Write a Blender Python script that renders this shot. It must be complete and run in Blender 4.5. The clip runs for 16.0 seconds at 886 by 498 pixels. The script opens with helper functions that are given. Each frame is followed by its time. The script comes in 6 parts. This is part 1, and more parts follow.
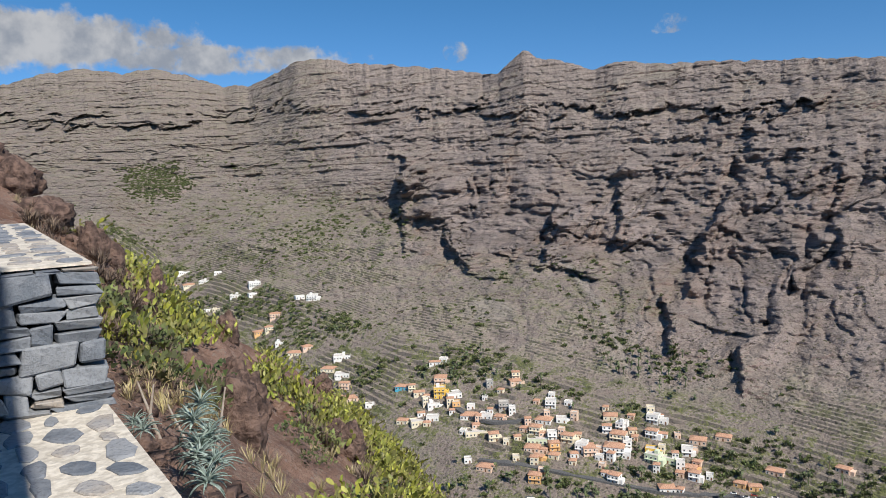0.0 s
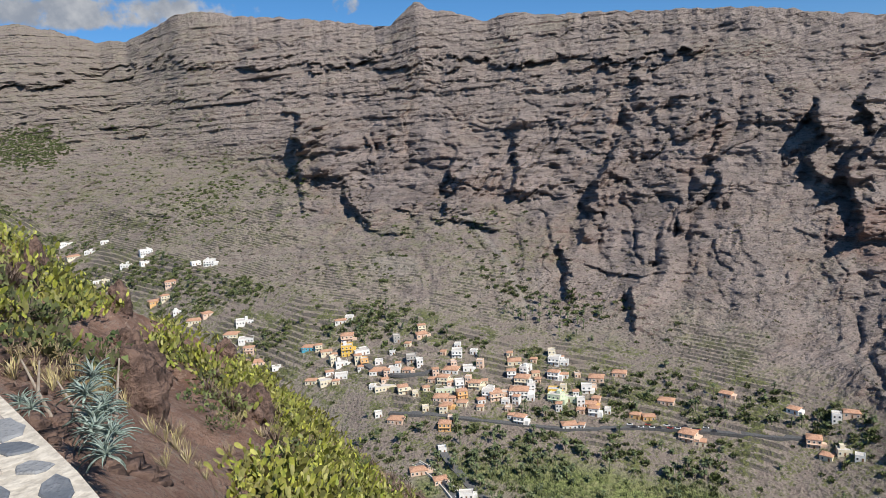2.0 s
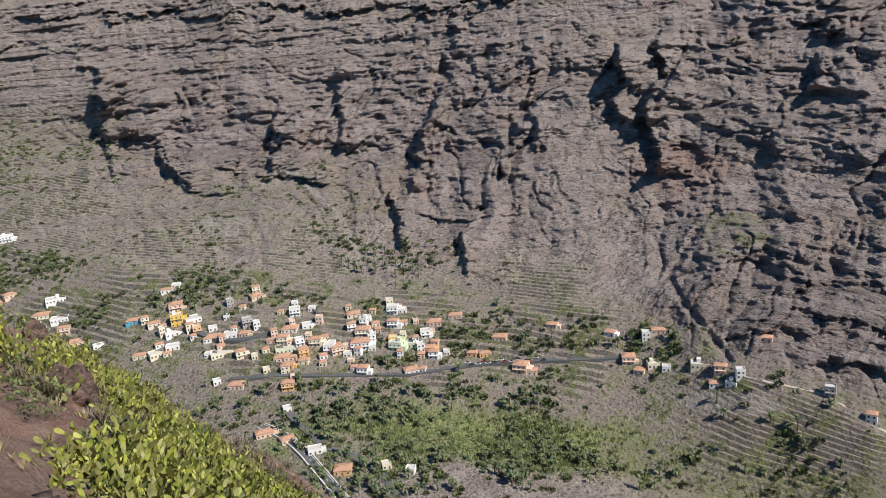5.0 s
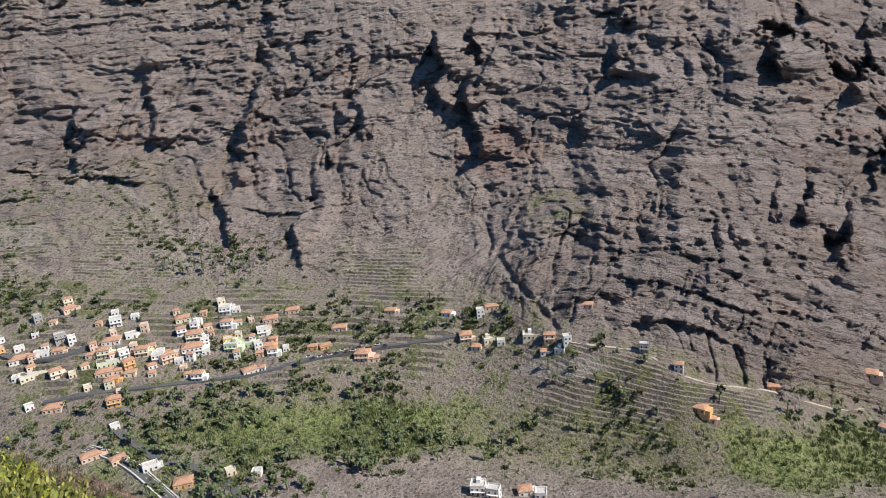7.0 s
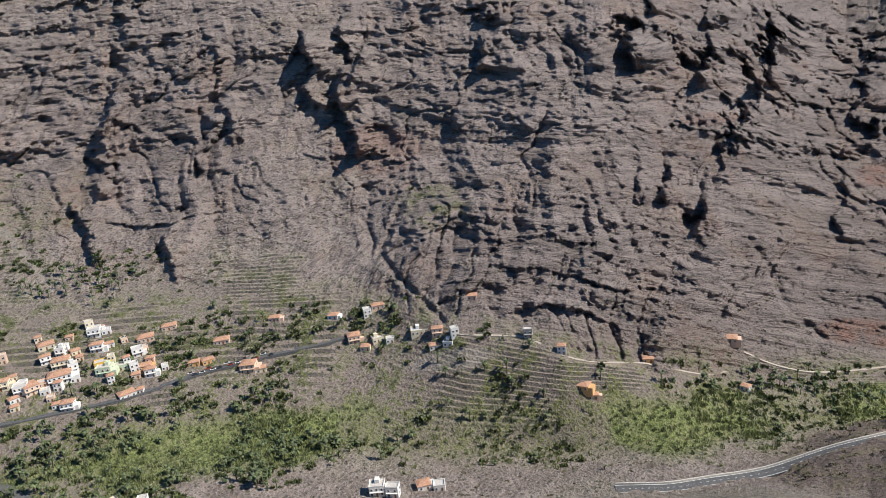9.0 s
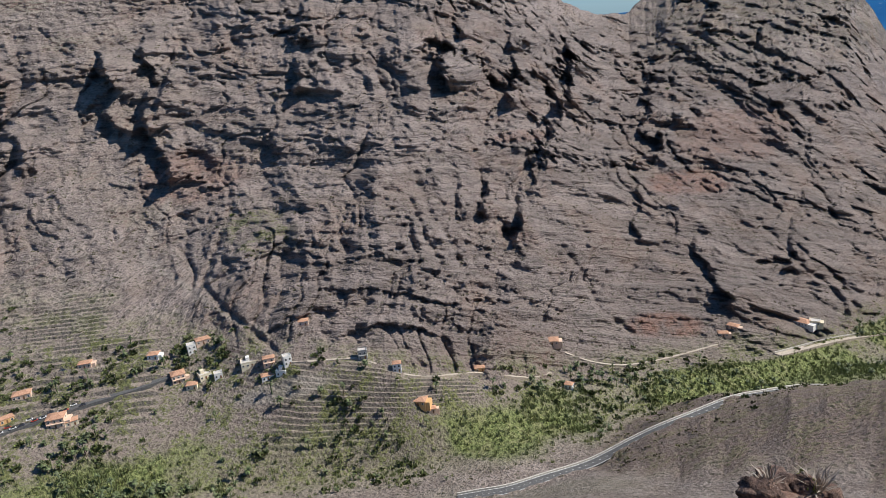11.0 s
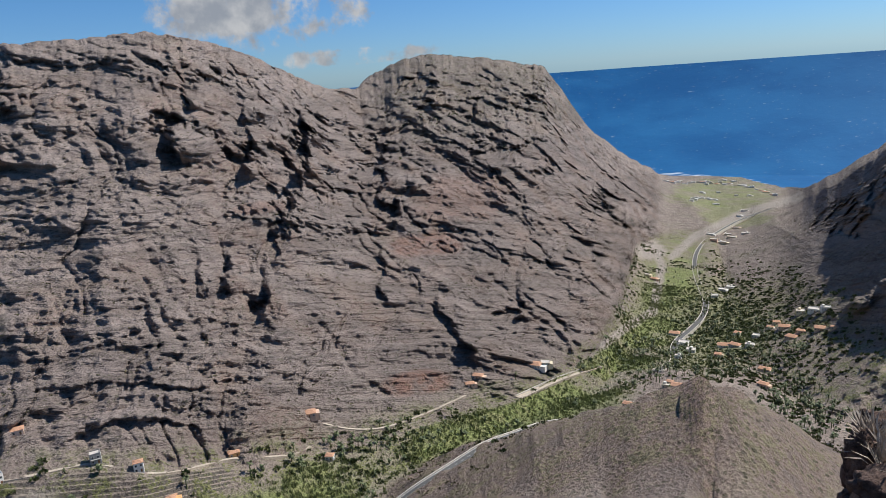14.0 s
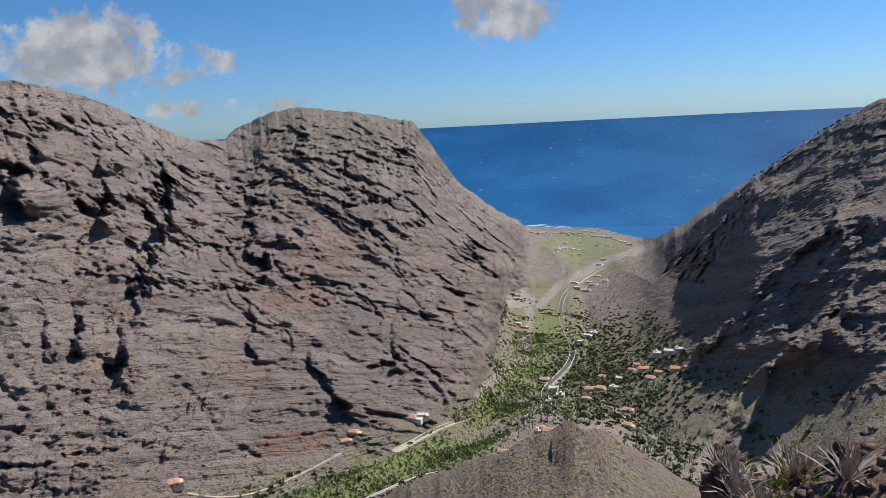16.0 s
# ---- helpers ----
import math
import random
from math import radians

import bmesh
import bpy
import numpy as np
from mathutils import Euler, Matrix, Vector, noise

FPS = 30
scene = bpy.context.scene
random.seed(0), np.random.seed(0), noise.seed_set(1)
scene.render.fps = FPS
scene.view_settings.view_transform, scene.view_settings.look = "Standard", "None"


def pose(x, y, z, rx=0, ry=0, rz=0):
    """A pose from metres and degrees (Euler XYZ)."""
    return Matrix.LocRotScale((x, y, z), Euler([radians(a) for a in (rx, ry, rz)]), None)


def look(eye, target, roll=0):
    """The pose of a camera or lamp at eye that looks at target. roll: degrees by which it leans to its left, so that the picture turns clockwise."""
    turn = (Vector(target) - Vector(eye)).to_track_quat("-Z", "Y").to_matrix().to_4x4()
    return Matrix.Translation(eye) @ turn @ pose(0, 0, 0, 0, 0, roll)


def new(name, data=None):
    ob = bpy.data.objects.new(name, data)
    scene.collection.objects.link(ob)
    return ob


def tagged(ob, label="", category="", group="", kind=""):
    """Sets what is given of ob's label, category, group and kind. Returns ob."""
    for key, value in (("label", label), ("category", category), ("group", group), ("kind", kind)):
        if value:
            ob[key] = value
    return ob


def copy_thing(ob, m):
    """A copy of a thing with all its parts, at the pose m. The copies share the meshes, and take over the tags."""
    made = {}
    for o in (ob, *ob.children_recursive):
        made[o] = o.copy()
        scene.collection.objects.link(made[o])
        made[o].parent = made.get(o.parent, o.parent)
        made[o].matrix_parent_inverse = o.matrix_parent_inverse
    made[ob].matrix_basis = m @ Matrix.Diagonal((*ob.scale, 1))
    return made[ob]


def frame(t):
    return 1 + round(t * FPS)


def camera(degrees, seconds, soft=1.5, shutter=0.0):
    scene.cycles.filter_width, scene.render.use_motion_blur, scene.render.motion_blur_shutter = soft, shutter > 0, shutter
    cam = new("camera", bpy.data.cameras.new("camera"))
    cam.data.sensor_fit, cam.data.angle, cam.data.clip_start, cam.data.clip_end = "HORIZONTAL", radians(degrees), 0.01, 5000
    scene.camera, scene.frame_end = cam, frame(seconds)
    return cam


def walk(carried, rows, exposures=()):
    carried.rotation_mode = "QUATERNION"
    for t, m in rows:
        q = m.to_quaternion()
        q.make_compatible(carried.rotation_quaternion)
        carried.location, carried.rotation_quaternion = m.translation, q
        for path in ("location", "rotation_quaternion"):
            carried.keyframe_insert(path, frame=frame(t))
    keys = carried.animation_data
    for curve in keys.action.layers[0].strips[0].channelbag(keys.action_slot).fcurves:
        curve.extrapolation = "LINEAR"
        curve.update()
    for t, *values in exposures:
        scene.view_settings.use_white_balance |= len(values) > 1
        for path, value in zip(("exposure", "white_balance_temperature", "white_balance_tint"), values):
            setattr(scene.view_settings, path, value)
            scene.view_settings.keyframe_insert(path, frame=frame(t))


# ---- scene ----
cam = camera(63.84, 16.0, soft=0.8)
EYE = 560.0   # height of the eye above the sea
# seconds and the turn about x, y and z: a phone panned by hand on one spot
TURNS = [
    (0.0, 84.18, 2.30, -0.00),
    (0.5, 83.21, 2.67, -1.51),
    (1.0, 81.96, 3.00, -3.33),
    (1.5, 81.02, 3.45, -5.29),
    (2.0, 80.17, 3.89, -8.21),
    (2.5, 79.39, 4.37, -10.06),
    (3.0, 78.44, 4.62, -12.25),
    (3.5, 77.53, 4.75, -14.89),
    (4.0, 76.61, 4.79, -17.49),
    (6.5, 73.52, 5.19, -31.73),
    (7.0, 73.09, 5.22, -36.14),
    (7.5, 72.71, 5.43, -38.99),
    (8.0, 72.41, 5.70, -41.04),
    (10.5, 71.83, 5.88, -56.87),
    (11.0, 72.17, 5.41, -60.66),
    (11.5, 72.87, 4.91, -64.91),
    (12.0, 73.46, 4.74, -69.13),
    (12.5, 74.02, 4.58, -72.30),
    (13.0, 74.62, 4.62, -74.99),
    (13.5, 75.19, 4.49, -78.02),
    (14.0, 75.98, 4.07, -81.25),
    (14.5, 76.84, 3.68, -83.73),
    (15.0, 77.73, 3.27, -86.29),
    (15.5, 78.74, 2.96, -89.40),
    (16.0, 79.57, 2.92, -91.44),
]
walk(cam, [(t, pose(0.010 * t, -0.004 * t, EYE - 0.012 * min(t, 8.0), rx, ry, rz)) for t, rx, ry, rz in TURNS])

# ---- light ----
SUN_AZ, SUN_EL = 147.0, 45.0     # clockwise from +y, above the horizon
scene.view_settings.exposure = 0.15


def compass(az, el, r=1.0):
    a, e = radians(az), radians(el)
    return Vector((r * math.sin(a) * math.cos(e), r * math.cos(a) * math.cos(e), r * math.sin(e)))


sun = new("sun", bpy.data.lights.new("sun", "SUN"))
sun.data.energy, sun.data.angle, sun.data.color = 5.0, radians(0.5), (1.0, 0.95, 0.87)
sun.matrix_world = look(compass(SUN_AZ, SUN_EL, 100), (0, 0, 0))


class Nodes:
    """Short hand for building a node tree."""

    def __init__(self, tree):
        self.tree = tree
        tree.nodes.clear()

    def add(self, kind, inputs=None, **props):
        n = self.tree.nodes.new(kind)
        for k, v in props.items():
            setattr(n, k, v)
        for k, v in (inputs or {}).items():
            self.link(v, n.inputs[k])
        return n

    def link(self, v, socket):
        if isinstance(v, bpy.types.NodeSocket):
            self.tree.links.new(v, socket)
        elif isinstance(v, bpy.types.Node):
            self.tree.links.new(v.outputs[0], socket)
        else:
            if isinstance(v, tuple) and len(v) == 3 and socket.type == "RGBA":
                v = (*v, 1.0)
            socket.default_value = v

    def math(self, op, a, b=0.0, clamp=False):
        return self.add("ShaderNodeMath", {0: a, 1: b}, operation=op, use_clamp=clamp).outputs[0]

    def mix(self, f, a, b):
        n = self.add("ShaderNodeMix", data_type="RGBA")
        self.link(f, n.inputs[0]); self.link(a, n.inputs[6]); self.link(b, n.inputs[7])
        return n.outputs[2]

    def ramp(self, f, lo, hi):
        return self.add("ShaderNodeMapRange", {0: f, 1: lo, 2: hi}, interpolation_type="SMOOTHSTEP").outputs[0]

    def noise(self, vec, scale, detail=4.0, rough=0.55):
        return self.add("ShaderNodeTexNoise", {"Vector": vec, "Scale": scale, "Detail": detail, "Roughness": rough}).outputs[0]


# world: sky, with the small trade-wind clouds that stand over the ridges
world = bpy.data.worlds.new("world")
scene.world = world
world.use_nodes = True
W = Nodes(world.node_tree)
sky = W.add("ShaderNodeTexSky", sky_type="NISHITA", sun_disc=False, sun_elevation=radians(SUN_EL), sun_rotation=radians(SUN_AZ), altitude=560.0, air_density=1.0, dust_density=0.15, ozone_density=3.0)
ray_way = W.add("ShaderNodeTexCoord").outputs["Generated"]
puffs = W.math("ADD", W.math("MULTIPLY", W.noise(ray_way, 9.0, 7.0, 0.58), 0.5), W.math("MULTIPLY", W.noise(ray_way, 38.0, 6.0, 0.6), 0.5))
cover = None
for az, el, wide, high, lift in ((-31, 10.4, 15, 2.3, 0.6), (-17, 9.3, 9, 1.3, 0.4), (-20, 26, 26, 9, 0.1), (66.5, 6.0, 6.5, 3.0, 0.42), (71, 5.0, 5.0, 1.8, 0.2), (96.3, 8.0, 4.6, 3.0, 0.42), (75, 1.6, 5.5, 0.7, 0.16), (1.3, 9.6, 0.9, 0.8, 0.03), (17.6, 10.6, 1.5, 0.7, 0.02)):
    c = compass(az, el)
    right = compass(az + 90, 0)
    up = right.cross(c)
    dx = W.add("ShaderNodeVectorMath", {0: ray_way, 1: tuple(right)}, operation="DOT_PRODUCT").outputs["Value"]
    dy = W.add("ShaderNodeVectorMath", {0: ray_way, 1: tuple(up)}, operation="DOT_PRODUCT").outputs["Value"]
    dz = W.add("ShaderNodeVectorMath", {0: ray_way, 1: tuple(c)}, operation="DOT_PRODUCT").outputs["Value"]
    dx = W.math("ADD", dx, W.math("MULTIPLY", W.math("LESS_THAN", dz, 0.0), 9.0))
    ex = W.math("POWER", W.math("ABSOLUTE", W.math("DIVIDE", dx, math.sin(radians(wide)))), 2.0)
    ey = W.math("POWER", W.math("ABSOLUTE", W.math("DIVIDE", dy, math.sin(radians(high)))), 2.0)
    d = W.math("SUBTRACT", 1.0, W.math("SQRT", W.math("ADD", ex, ey)))
    d = W.math("MINIMUM", W.math("MULTIPLY", d, 0.9), lift)
    cover = d if cover is None else W.math("MAXIMUM", cover, d)
cloud = W.ramp(W.math("ADD", cover, W.math("MULTIPLY", W.math("SUBTRACT", puffs, 0.5), 2.2)), 0.0, 0.34)
puff_tone = W.mix(W.ramp(W.noise(ray_way, 22.0, 5.0), 0.35, 0.65), (4.2, 4.4, 4.8), (7.6, 7.5, 7.4))
low = W.ramp(W.add("ShaderNodeSeparateXYZ", {0: ray_way}).outputs[2], 0.0, 0.30)
sky_tint = W.mix(1.0, sky.outputs[0], W.mix(low, (0.58, 0.91, 1.46), (0.46, 0.97, 1.30)))
sky_tint.node.blend_type = "MULTIPLY"
back = W.add("ShaderNodeBackground", {"Color": W.mix(W.math("MULTIPLY", cloud, 0.9), sky_tint, puff_tone), "Strength": 0.066})
W.add("ShaderNodeOutputWorld", {"Surface": back})

# ---- materials ----
MATS = {}


def material(name, paint):
    """A material: paint(N, where) returns base colour, roughness, height for the bump (or None) and its depth in metres."""
    m = bpy.data.materials.new(name)
    m.use_nodes = True
    N = Nodes(m.node_tree)
    where = N.add("ShaderNodeTexCoord").outputs["Object"]
    base, rough, height, depth, *extra = paint(N, where)
    b = N.add("ShaderNodeBsdfPrincipled", {"Base Color": base, "Roughness": rough, "Specular IOR Level": 0.3})
    if height is not None:
        N.link(N.add("ShaderNodeBump", {"Height": height, "Distance": depth, "Strength": 1.0}), b.inputs["Normal"])
    for key, value in (extra[0] if extra else {}).items():
        N.link(value, b.inputs[key])
    N.add("ShaderNodeOutputMaterial", {"Surface": b})
    MATS[name] = m
    return m


def attr(N, name):
    return N.add("ShaderNodeAttribute", attribute_name=name).outputs["Fac"]


def paint_terrain(N, p):
    slope = N.add("ShaderNodeSeparateXYZ", {0: N.add("ShaderNodeNewGeometry").outputs["True Normal"]}).outputs[2]
    bed, run, rocky = attr(N, "bed"), attr(N, "run"), attr(N, "rocky")

    def strata(along, across, detail=7, rough=0.7, lead=0.0):
        """Noise drawn out along the lava beds: waves along and across them for each metre."""
        v = N.add("ShaderNodeCombineXYZ", {0: N.math("MULTIPLY", run, along), 1: lead, 2: N.math("MULTIPLY", bed, across)})
        return N.noise(v.outputs[0], 1.0, detail, rough)

    n_big, n_mid, n_fine = N.noise(p, 0.012, 5), N.noise(p, 0.06, 8, 0.7), N.noise(p, 0.45, 6, 0.75)
    thick, thin, columns = strata(0.005, 0.060, 5, 0.65), strata(0.045, 0.26, 4, 0.7, 4.0), strata(0.30, 0.035, 5, 0.7, 9.0)
    wallness = attr(N, "wallness")
    thick, thin, columns = (N.math("ADD", 0.5, N.math("MULTIPLY", N.math("SUBTRACT", n, 0.5), wallness)) for n in (thick, thin, columns))
    grit = N.noise(p, 1.15, 3, 0.7)
    rubble = N.add("ShaderNodeTexVoronoi", {"Vector": p, "Scale": 0.42, "Randomness": 1.0}).outputs["Distance"]
    rock = N.mix(N.ramp(thick, 0.36, 0.64), (0.140, 0.112, 0.106), (0.345, 0.282, 0.262))
    rock = N.mix(N.math("MULTIPLY", N.ramp(thin, 0.55, 0.66), 0.75), rock, (0.41, 0.345, 0.318))
    rock = N.mix(N.math("MULTIPLY", N.ramp(thin, 0.47, 0.38), 0.80), rock, (0.070, 0.060, 0.060))
    face = N.math("MULTIPLY", N.ramp(columns, 0.50, 0.62), N.ramp(slope, 0.62, 0.40))
    rock = N.mix(N.math("MULTIPLY", face, 0.40), rock, (0.42, 0.375, 0.345))
    rock = N.mix(N.math("MULTIPLY", N.ramp(n_mid, 0.54, 0.64), 0.45), rock, (0.095, 0.082, 0.080))
    rock = N.mix(N.math("MULTIPLY", N.ramp(n_big, 0.45, 0.68), 0.45), rock, (0.29, 0.178, 0.140))
    soil = N.mix(N.ramp(n_mid, 0.36, 0.64), (0.250, 0.200, 0.173), (0.400, 0.330, 0.288))
    soil = N.mix(N.math("MULTIPLY", N.ramp(n_big, 0.5, 0.7), 0.4), soil, (0.30, 0.285, 0.20))
    soil = N.mix(N.math("MULTIPLY", N.ramp(rubble, 0.42, 0.22), 0.55), soil, (0.13, 0.112, 0.088))
    soil = N.mix(N.math("MULTIPLY", N.ramp(n_fine, 0.53, 0.62), 0.6), soil, (0.48, 0.405, 0.355))
    soil = N.mix(N.math("MULTIPLY", N.ramp(thin, 0.46, 0.40), 0.35), soil, (0.11, 0.095, 0.085))
    soil = N.mix(N.math("MULTIPLY", N.ramp(grit, 0.56, 0.64), 0.50), soil, (0.10, 0.088, 0.068))
    rock = N.mix(N.math("MULTIPLY", N.ramp(grit, 0.56, 0.64), 0.5), rock, (0.055, 0.048, 0.048))
    rock = N.mix(N.math("MULTIPLY", N.ramp(grit, 0.44, 0.37), 0.5), rock, (0.47, 0.40, 0.365))
    loose = N.math("MULTIPLY", N.ramp(N.math("ADD", slope, N.math("MULTIPLY", N.math("SUBTRACT", n_mid, 0.5), 0.5)), 0.45, 0.72), N.math("SUBTRACT", 1.0, N.math("MULTIPLY", rocky, 0.55)))
    out = N.mix(loose, rock, soil)
    dry = N.mix(N.ramp(n_mid, 0.4, 0.6), (0.31, 0.252, 0.212), (0.46, 0.385, 0.328))
    stone = N.mix(n_fine, (0.060, 0.054, 0.048), (0.20, 0.18, 0.155))
    tilled = N.mix(N.math("MULTIPLY", N.ramp(n_fine, 0.50, 0.60), 0.45), dry, (0.10, 0.105, 0.055))
    plot = N.mix(N.ramp(slope, 0.55, 0.85), stone, tilled)
    out = N.mix(N.math("MULTIPLY", attr(N, "plots"), 0.85), out, plot)
    # seaward wall painted darker to stand in for relief shade; the spur darkened too
    dimmed = N.add("ShaderNodeHueSaturation", {"Saturation": 1.0, "Value": 0.78, "Color": out}).outputs[0]
    out = N.mix(N.math("MULTIPLY", attr(N, "shade_tone"), 0.8), out, dimmed)
    out = N.mix(N.math("MULTIPLY", attr(N, "red"), N.ramp(n_mid, 0.3, 0.6)), out, (0.28, 0.115, 0.07))
    green = N.mix(N.ramp(n_fine, 0.4, 0.6), (0.065, 0.082, 0.030), (0.20, 0.205, 0.085))
    speck = N.ramp(N.math("ADD", n_mid, N.math("MULTIPLY", n_fine, 0.8)), 0.86, 1.02)
    out = N.mix(N.math("MULTIPLY", attr(N, "veg"), speck), out, green)
    meadow = N.mix(N.ramp(n_fine, 0.4, 0.6), (0.105, 0.135, 0.045), (0.27, 0.30, 0.115))
    meadow = N.mix(N.math("MULTIPLY", N.ramp(n_mid, 0.5, 0.6), 0.6), meadow, (0.31, 0.30, 0.15))
    out = N.mix(attr(N, "field"), out, meadow)
    out = N.mix(attr(N, "pale"), out, N.mix(n_fine, (0.27, 0.235, 0.20), (0.42, 0.37, 0.325)))
    spots = N.add("ShaderNodeTexVoronoi", {"Vector": p, "Scale": 0.22, "Randomness": 1.0}).outputs["Distance"]
    bush = N.math("MULTIPLY", N.math("LESS_THAN", spots, N.math("MULTIPLY", n_mid, 0.52)), N.ramp(slope, 0.3, 0.55))
    out = N.mix(N.math("MULTIPLY", bush, 0.6), out, N.mix(n_fine, (0.03, 0.034, 0.018), (0.085, 0.085, 0.045)))
    height = N.math("ADD", N.math("MULTIPLY", thick, 1.5), N.math("ADD", N.math("MULTIPLY", thin, 1.7), N.math("MULTIPLY", columns, 0.2)))
    height = N.math("ADD", height, N.math("ADD", N.math("MULTIPLY", n_mid, 1.0), N.math("ADD", N.math("MULTIPLY", N.math("ADD", n_fine, N.math("MULTIPLY", grit, 0.5)), 0.40), N.math("MULTIPLY", rubble, 0.25))))
    return out, 0.95, height, 4.6


material("terrain", paint_terrain)


def paint_sea(N, p):
    n1 = N.noise(p, 0.02, 6, 0.6)
    n2 = N.noise(N.add("ShaderNodeMapping", {"Vector": p, "Scale": (0.0016, 0.0016, 0.004)}).outputs[0], 1.0, 4)
    cap = N.noise(N.add("ShaderNodeMapping", {"Vector": p, "Scale": (0.07, 0.025, 0.12)}).outputs[0], 1.0, 3, 0.6)
    out = N.mix(N.ramp(n2, 0.35, 0.65), (0.010, 0.10, 0.27), (0.022, 0.15, 0.35))
    out = N.mix(N.math("MULTIPLY", N.ramp(cap, 0.66, 0.72), 0.3), out, (0.75, 0.8, 0.85))
    out = N.mix(attr(N, "surf"), out, (0.8, 0.83, 0.85))
    return out, 0.32, n1, 1.0, {"Specular IOR Level": 0.5}


material("sea_water", paint_sea)

# ---- the land ----
# Lines along the valley, each as bearing, angle of sight and distance from the lookout.
INNER = [(-40, -44, 120), (140, -44, 120)]
ROAD = [(-40, -30, 420), (-10, -36, 340), (20, -37, 320), (45, -38.5, 320), (63, -37.6, 335), (71, -35.6, 365), (78, -34.6, 385), (83, -32.8, 420), (89, -30.3, 480),
        (93.5, -28.6, 535), (97, -27.3, 580), (100, -27, 560), (104, -29, 480), (112, -30, 400), (140, -32, 340)]
RIVER = [(-40, -8, 1150), (-25, -11, 950), (-10, -20, 590), (0, -25, 475), (10, -27.6, 434), (25, -29.7, 426), (42, -33.8, 395), (54, -34.3, 398), (63, -33.2, 410), (70, -32.4, 438), (83, -28.9, 552), (93, -25.2, 712), (97, -21, 990), (101, -21.5, 980), (104, -22.5, 890), (108, -25, 720), (115, -26, 600), (123, -27, 480), (140, -27, 440)]
FOOT = [(-40, 0.5, 1700), (-25, -2.4, 1300), (-21, -6, 1130), (-13, -8.9, 858), (-4.4, -12.8, 684), (5, -15, 621), (14, -17.4, 576), (19, -18.2, 567), (30, -20.2, 531), (36, -20.9, 522), (45, -24.9, 450), (54, -27.1, 429), (68.6, -29, 490), (86, -26.1, 620), (93, -22.2, 800)]
FOOT += [(94.5, -19.6, 960), (95.4, -16.6, 1250), (96, -14.5, 1640), (98, -13.7, 1880), (100, -13.4, 1990), (101.2, -12.9, 2080), (101.8, -13.6, 1930), (102.6, -16.4, 1460), (104, -17.6, 1250), (108, -20, 950), (115, -20.5, 740), (123, -20, 600), (140, -18, 540)]
MIDDLE = [(-40, 3, 2100), (-25, 2, 1750), (-13, -1, 1374), (0, -4.5, 1008), (10, -5.5, 922), (20, -6, 864), (30, -7, 797), (42, -9, 749), (54, -11, 665), (66, -13, 765), (76, -14, 890), (86, -14, 1080), (93, -13.3, 1400)]
MIDDLE += [(95, -11.6, 1750), (97, -10.6, 2250), (98.2, -9.8, 2740), (99, -10.4, 2580), (100, -11.1, 2400), (101.2, -12.0, 2290), (102, -12.8, 2160), (103, -12.6, 2230), (104, -12.4, 2250), (106, -12.7, 1880), (108, -13.7, 1430), (115, -13.0, 930), (123, -11.0, 800), (140, -6, 720)]
RIM = [(-40, 6.5, 2800), (-31.2, 7.4, 2600), (-29.2, 8.1, 2560), (-26, 8.75, 2500), (-23.6, 8.4, 2450), (-21.5, 8.8, 2400), (-19.2, 8.4, 2400), (-16.8, 7.6, 2400), (-14.3, 7.8, 2250), (-13, 8.5, 2150), (-11.2, 9.4, 2000), (-9.3, 9.7, 1950), (-6.9, 9.3, 1900), (-1.6, 8.95, 1750)]
RIM += [(3.3, 8.2, 1650), (4.6, 8.15, 1560), (6.0, 9.3, 1540), (6.9, 9.9, 1530), (7.7, 9.15, 1510), (9.9, 8.75, 1480), (11.8, 8.0, 1450), (14.1, 8.5, 1400), (16.2, 8.1, 1370), (22.2, 7.9, 1300), (31.6, 7.1, 1180), (36.6, 6.1, 1150), (42, 5.0, 1150), (51.3, 4.1, 1120), (56, 4.35, 1150), (59.7, 4.65, 1180), (63, 3.95, 1250), (66.3, 2.7, 1400), (71.7, -0.3, 1800), (74.3, -0.6, 2000), (75.6, 0.3, 2250)]
RIM += [(78, 1.3, 2300), (80, 1.7, 2350), (85, 0.9, 2500), (89.1, 0.0, 2650), (90.3, -1.8, 2750), (92.3, -5.0, 2800), (95.4, -7.8, 2850), (97.2, -8.75, 2950), (97.9, -9.1, 3450), (100.8, -9.3, 3395), (103.5, -9.5, 3320), (105.7, -10.15, 3105), (106.8, -10.45, 2900), (107.9, -10.7, 2150), (109.5, -9.8, 1750), (115, -5.3, 1300),
        (117.9, -2.9, 1260), (120.6, -1.1, 1220), (122.8, 0.1, 1200), (140, 8, 1100)]
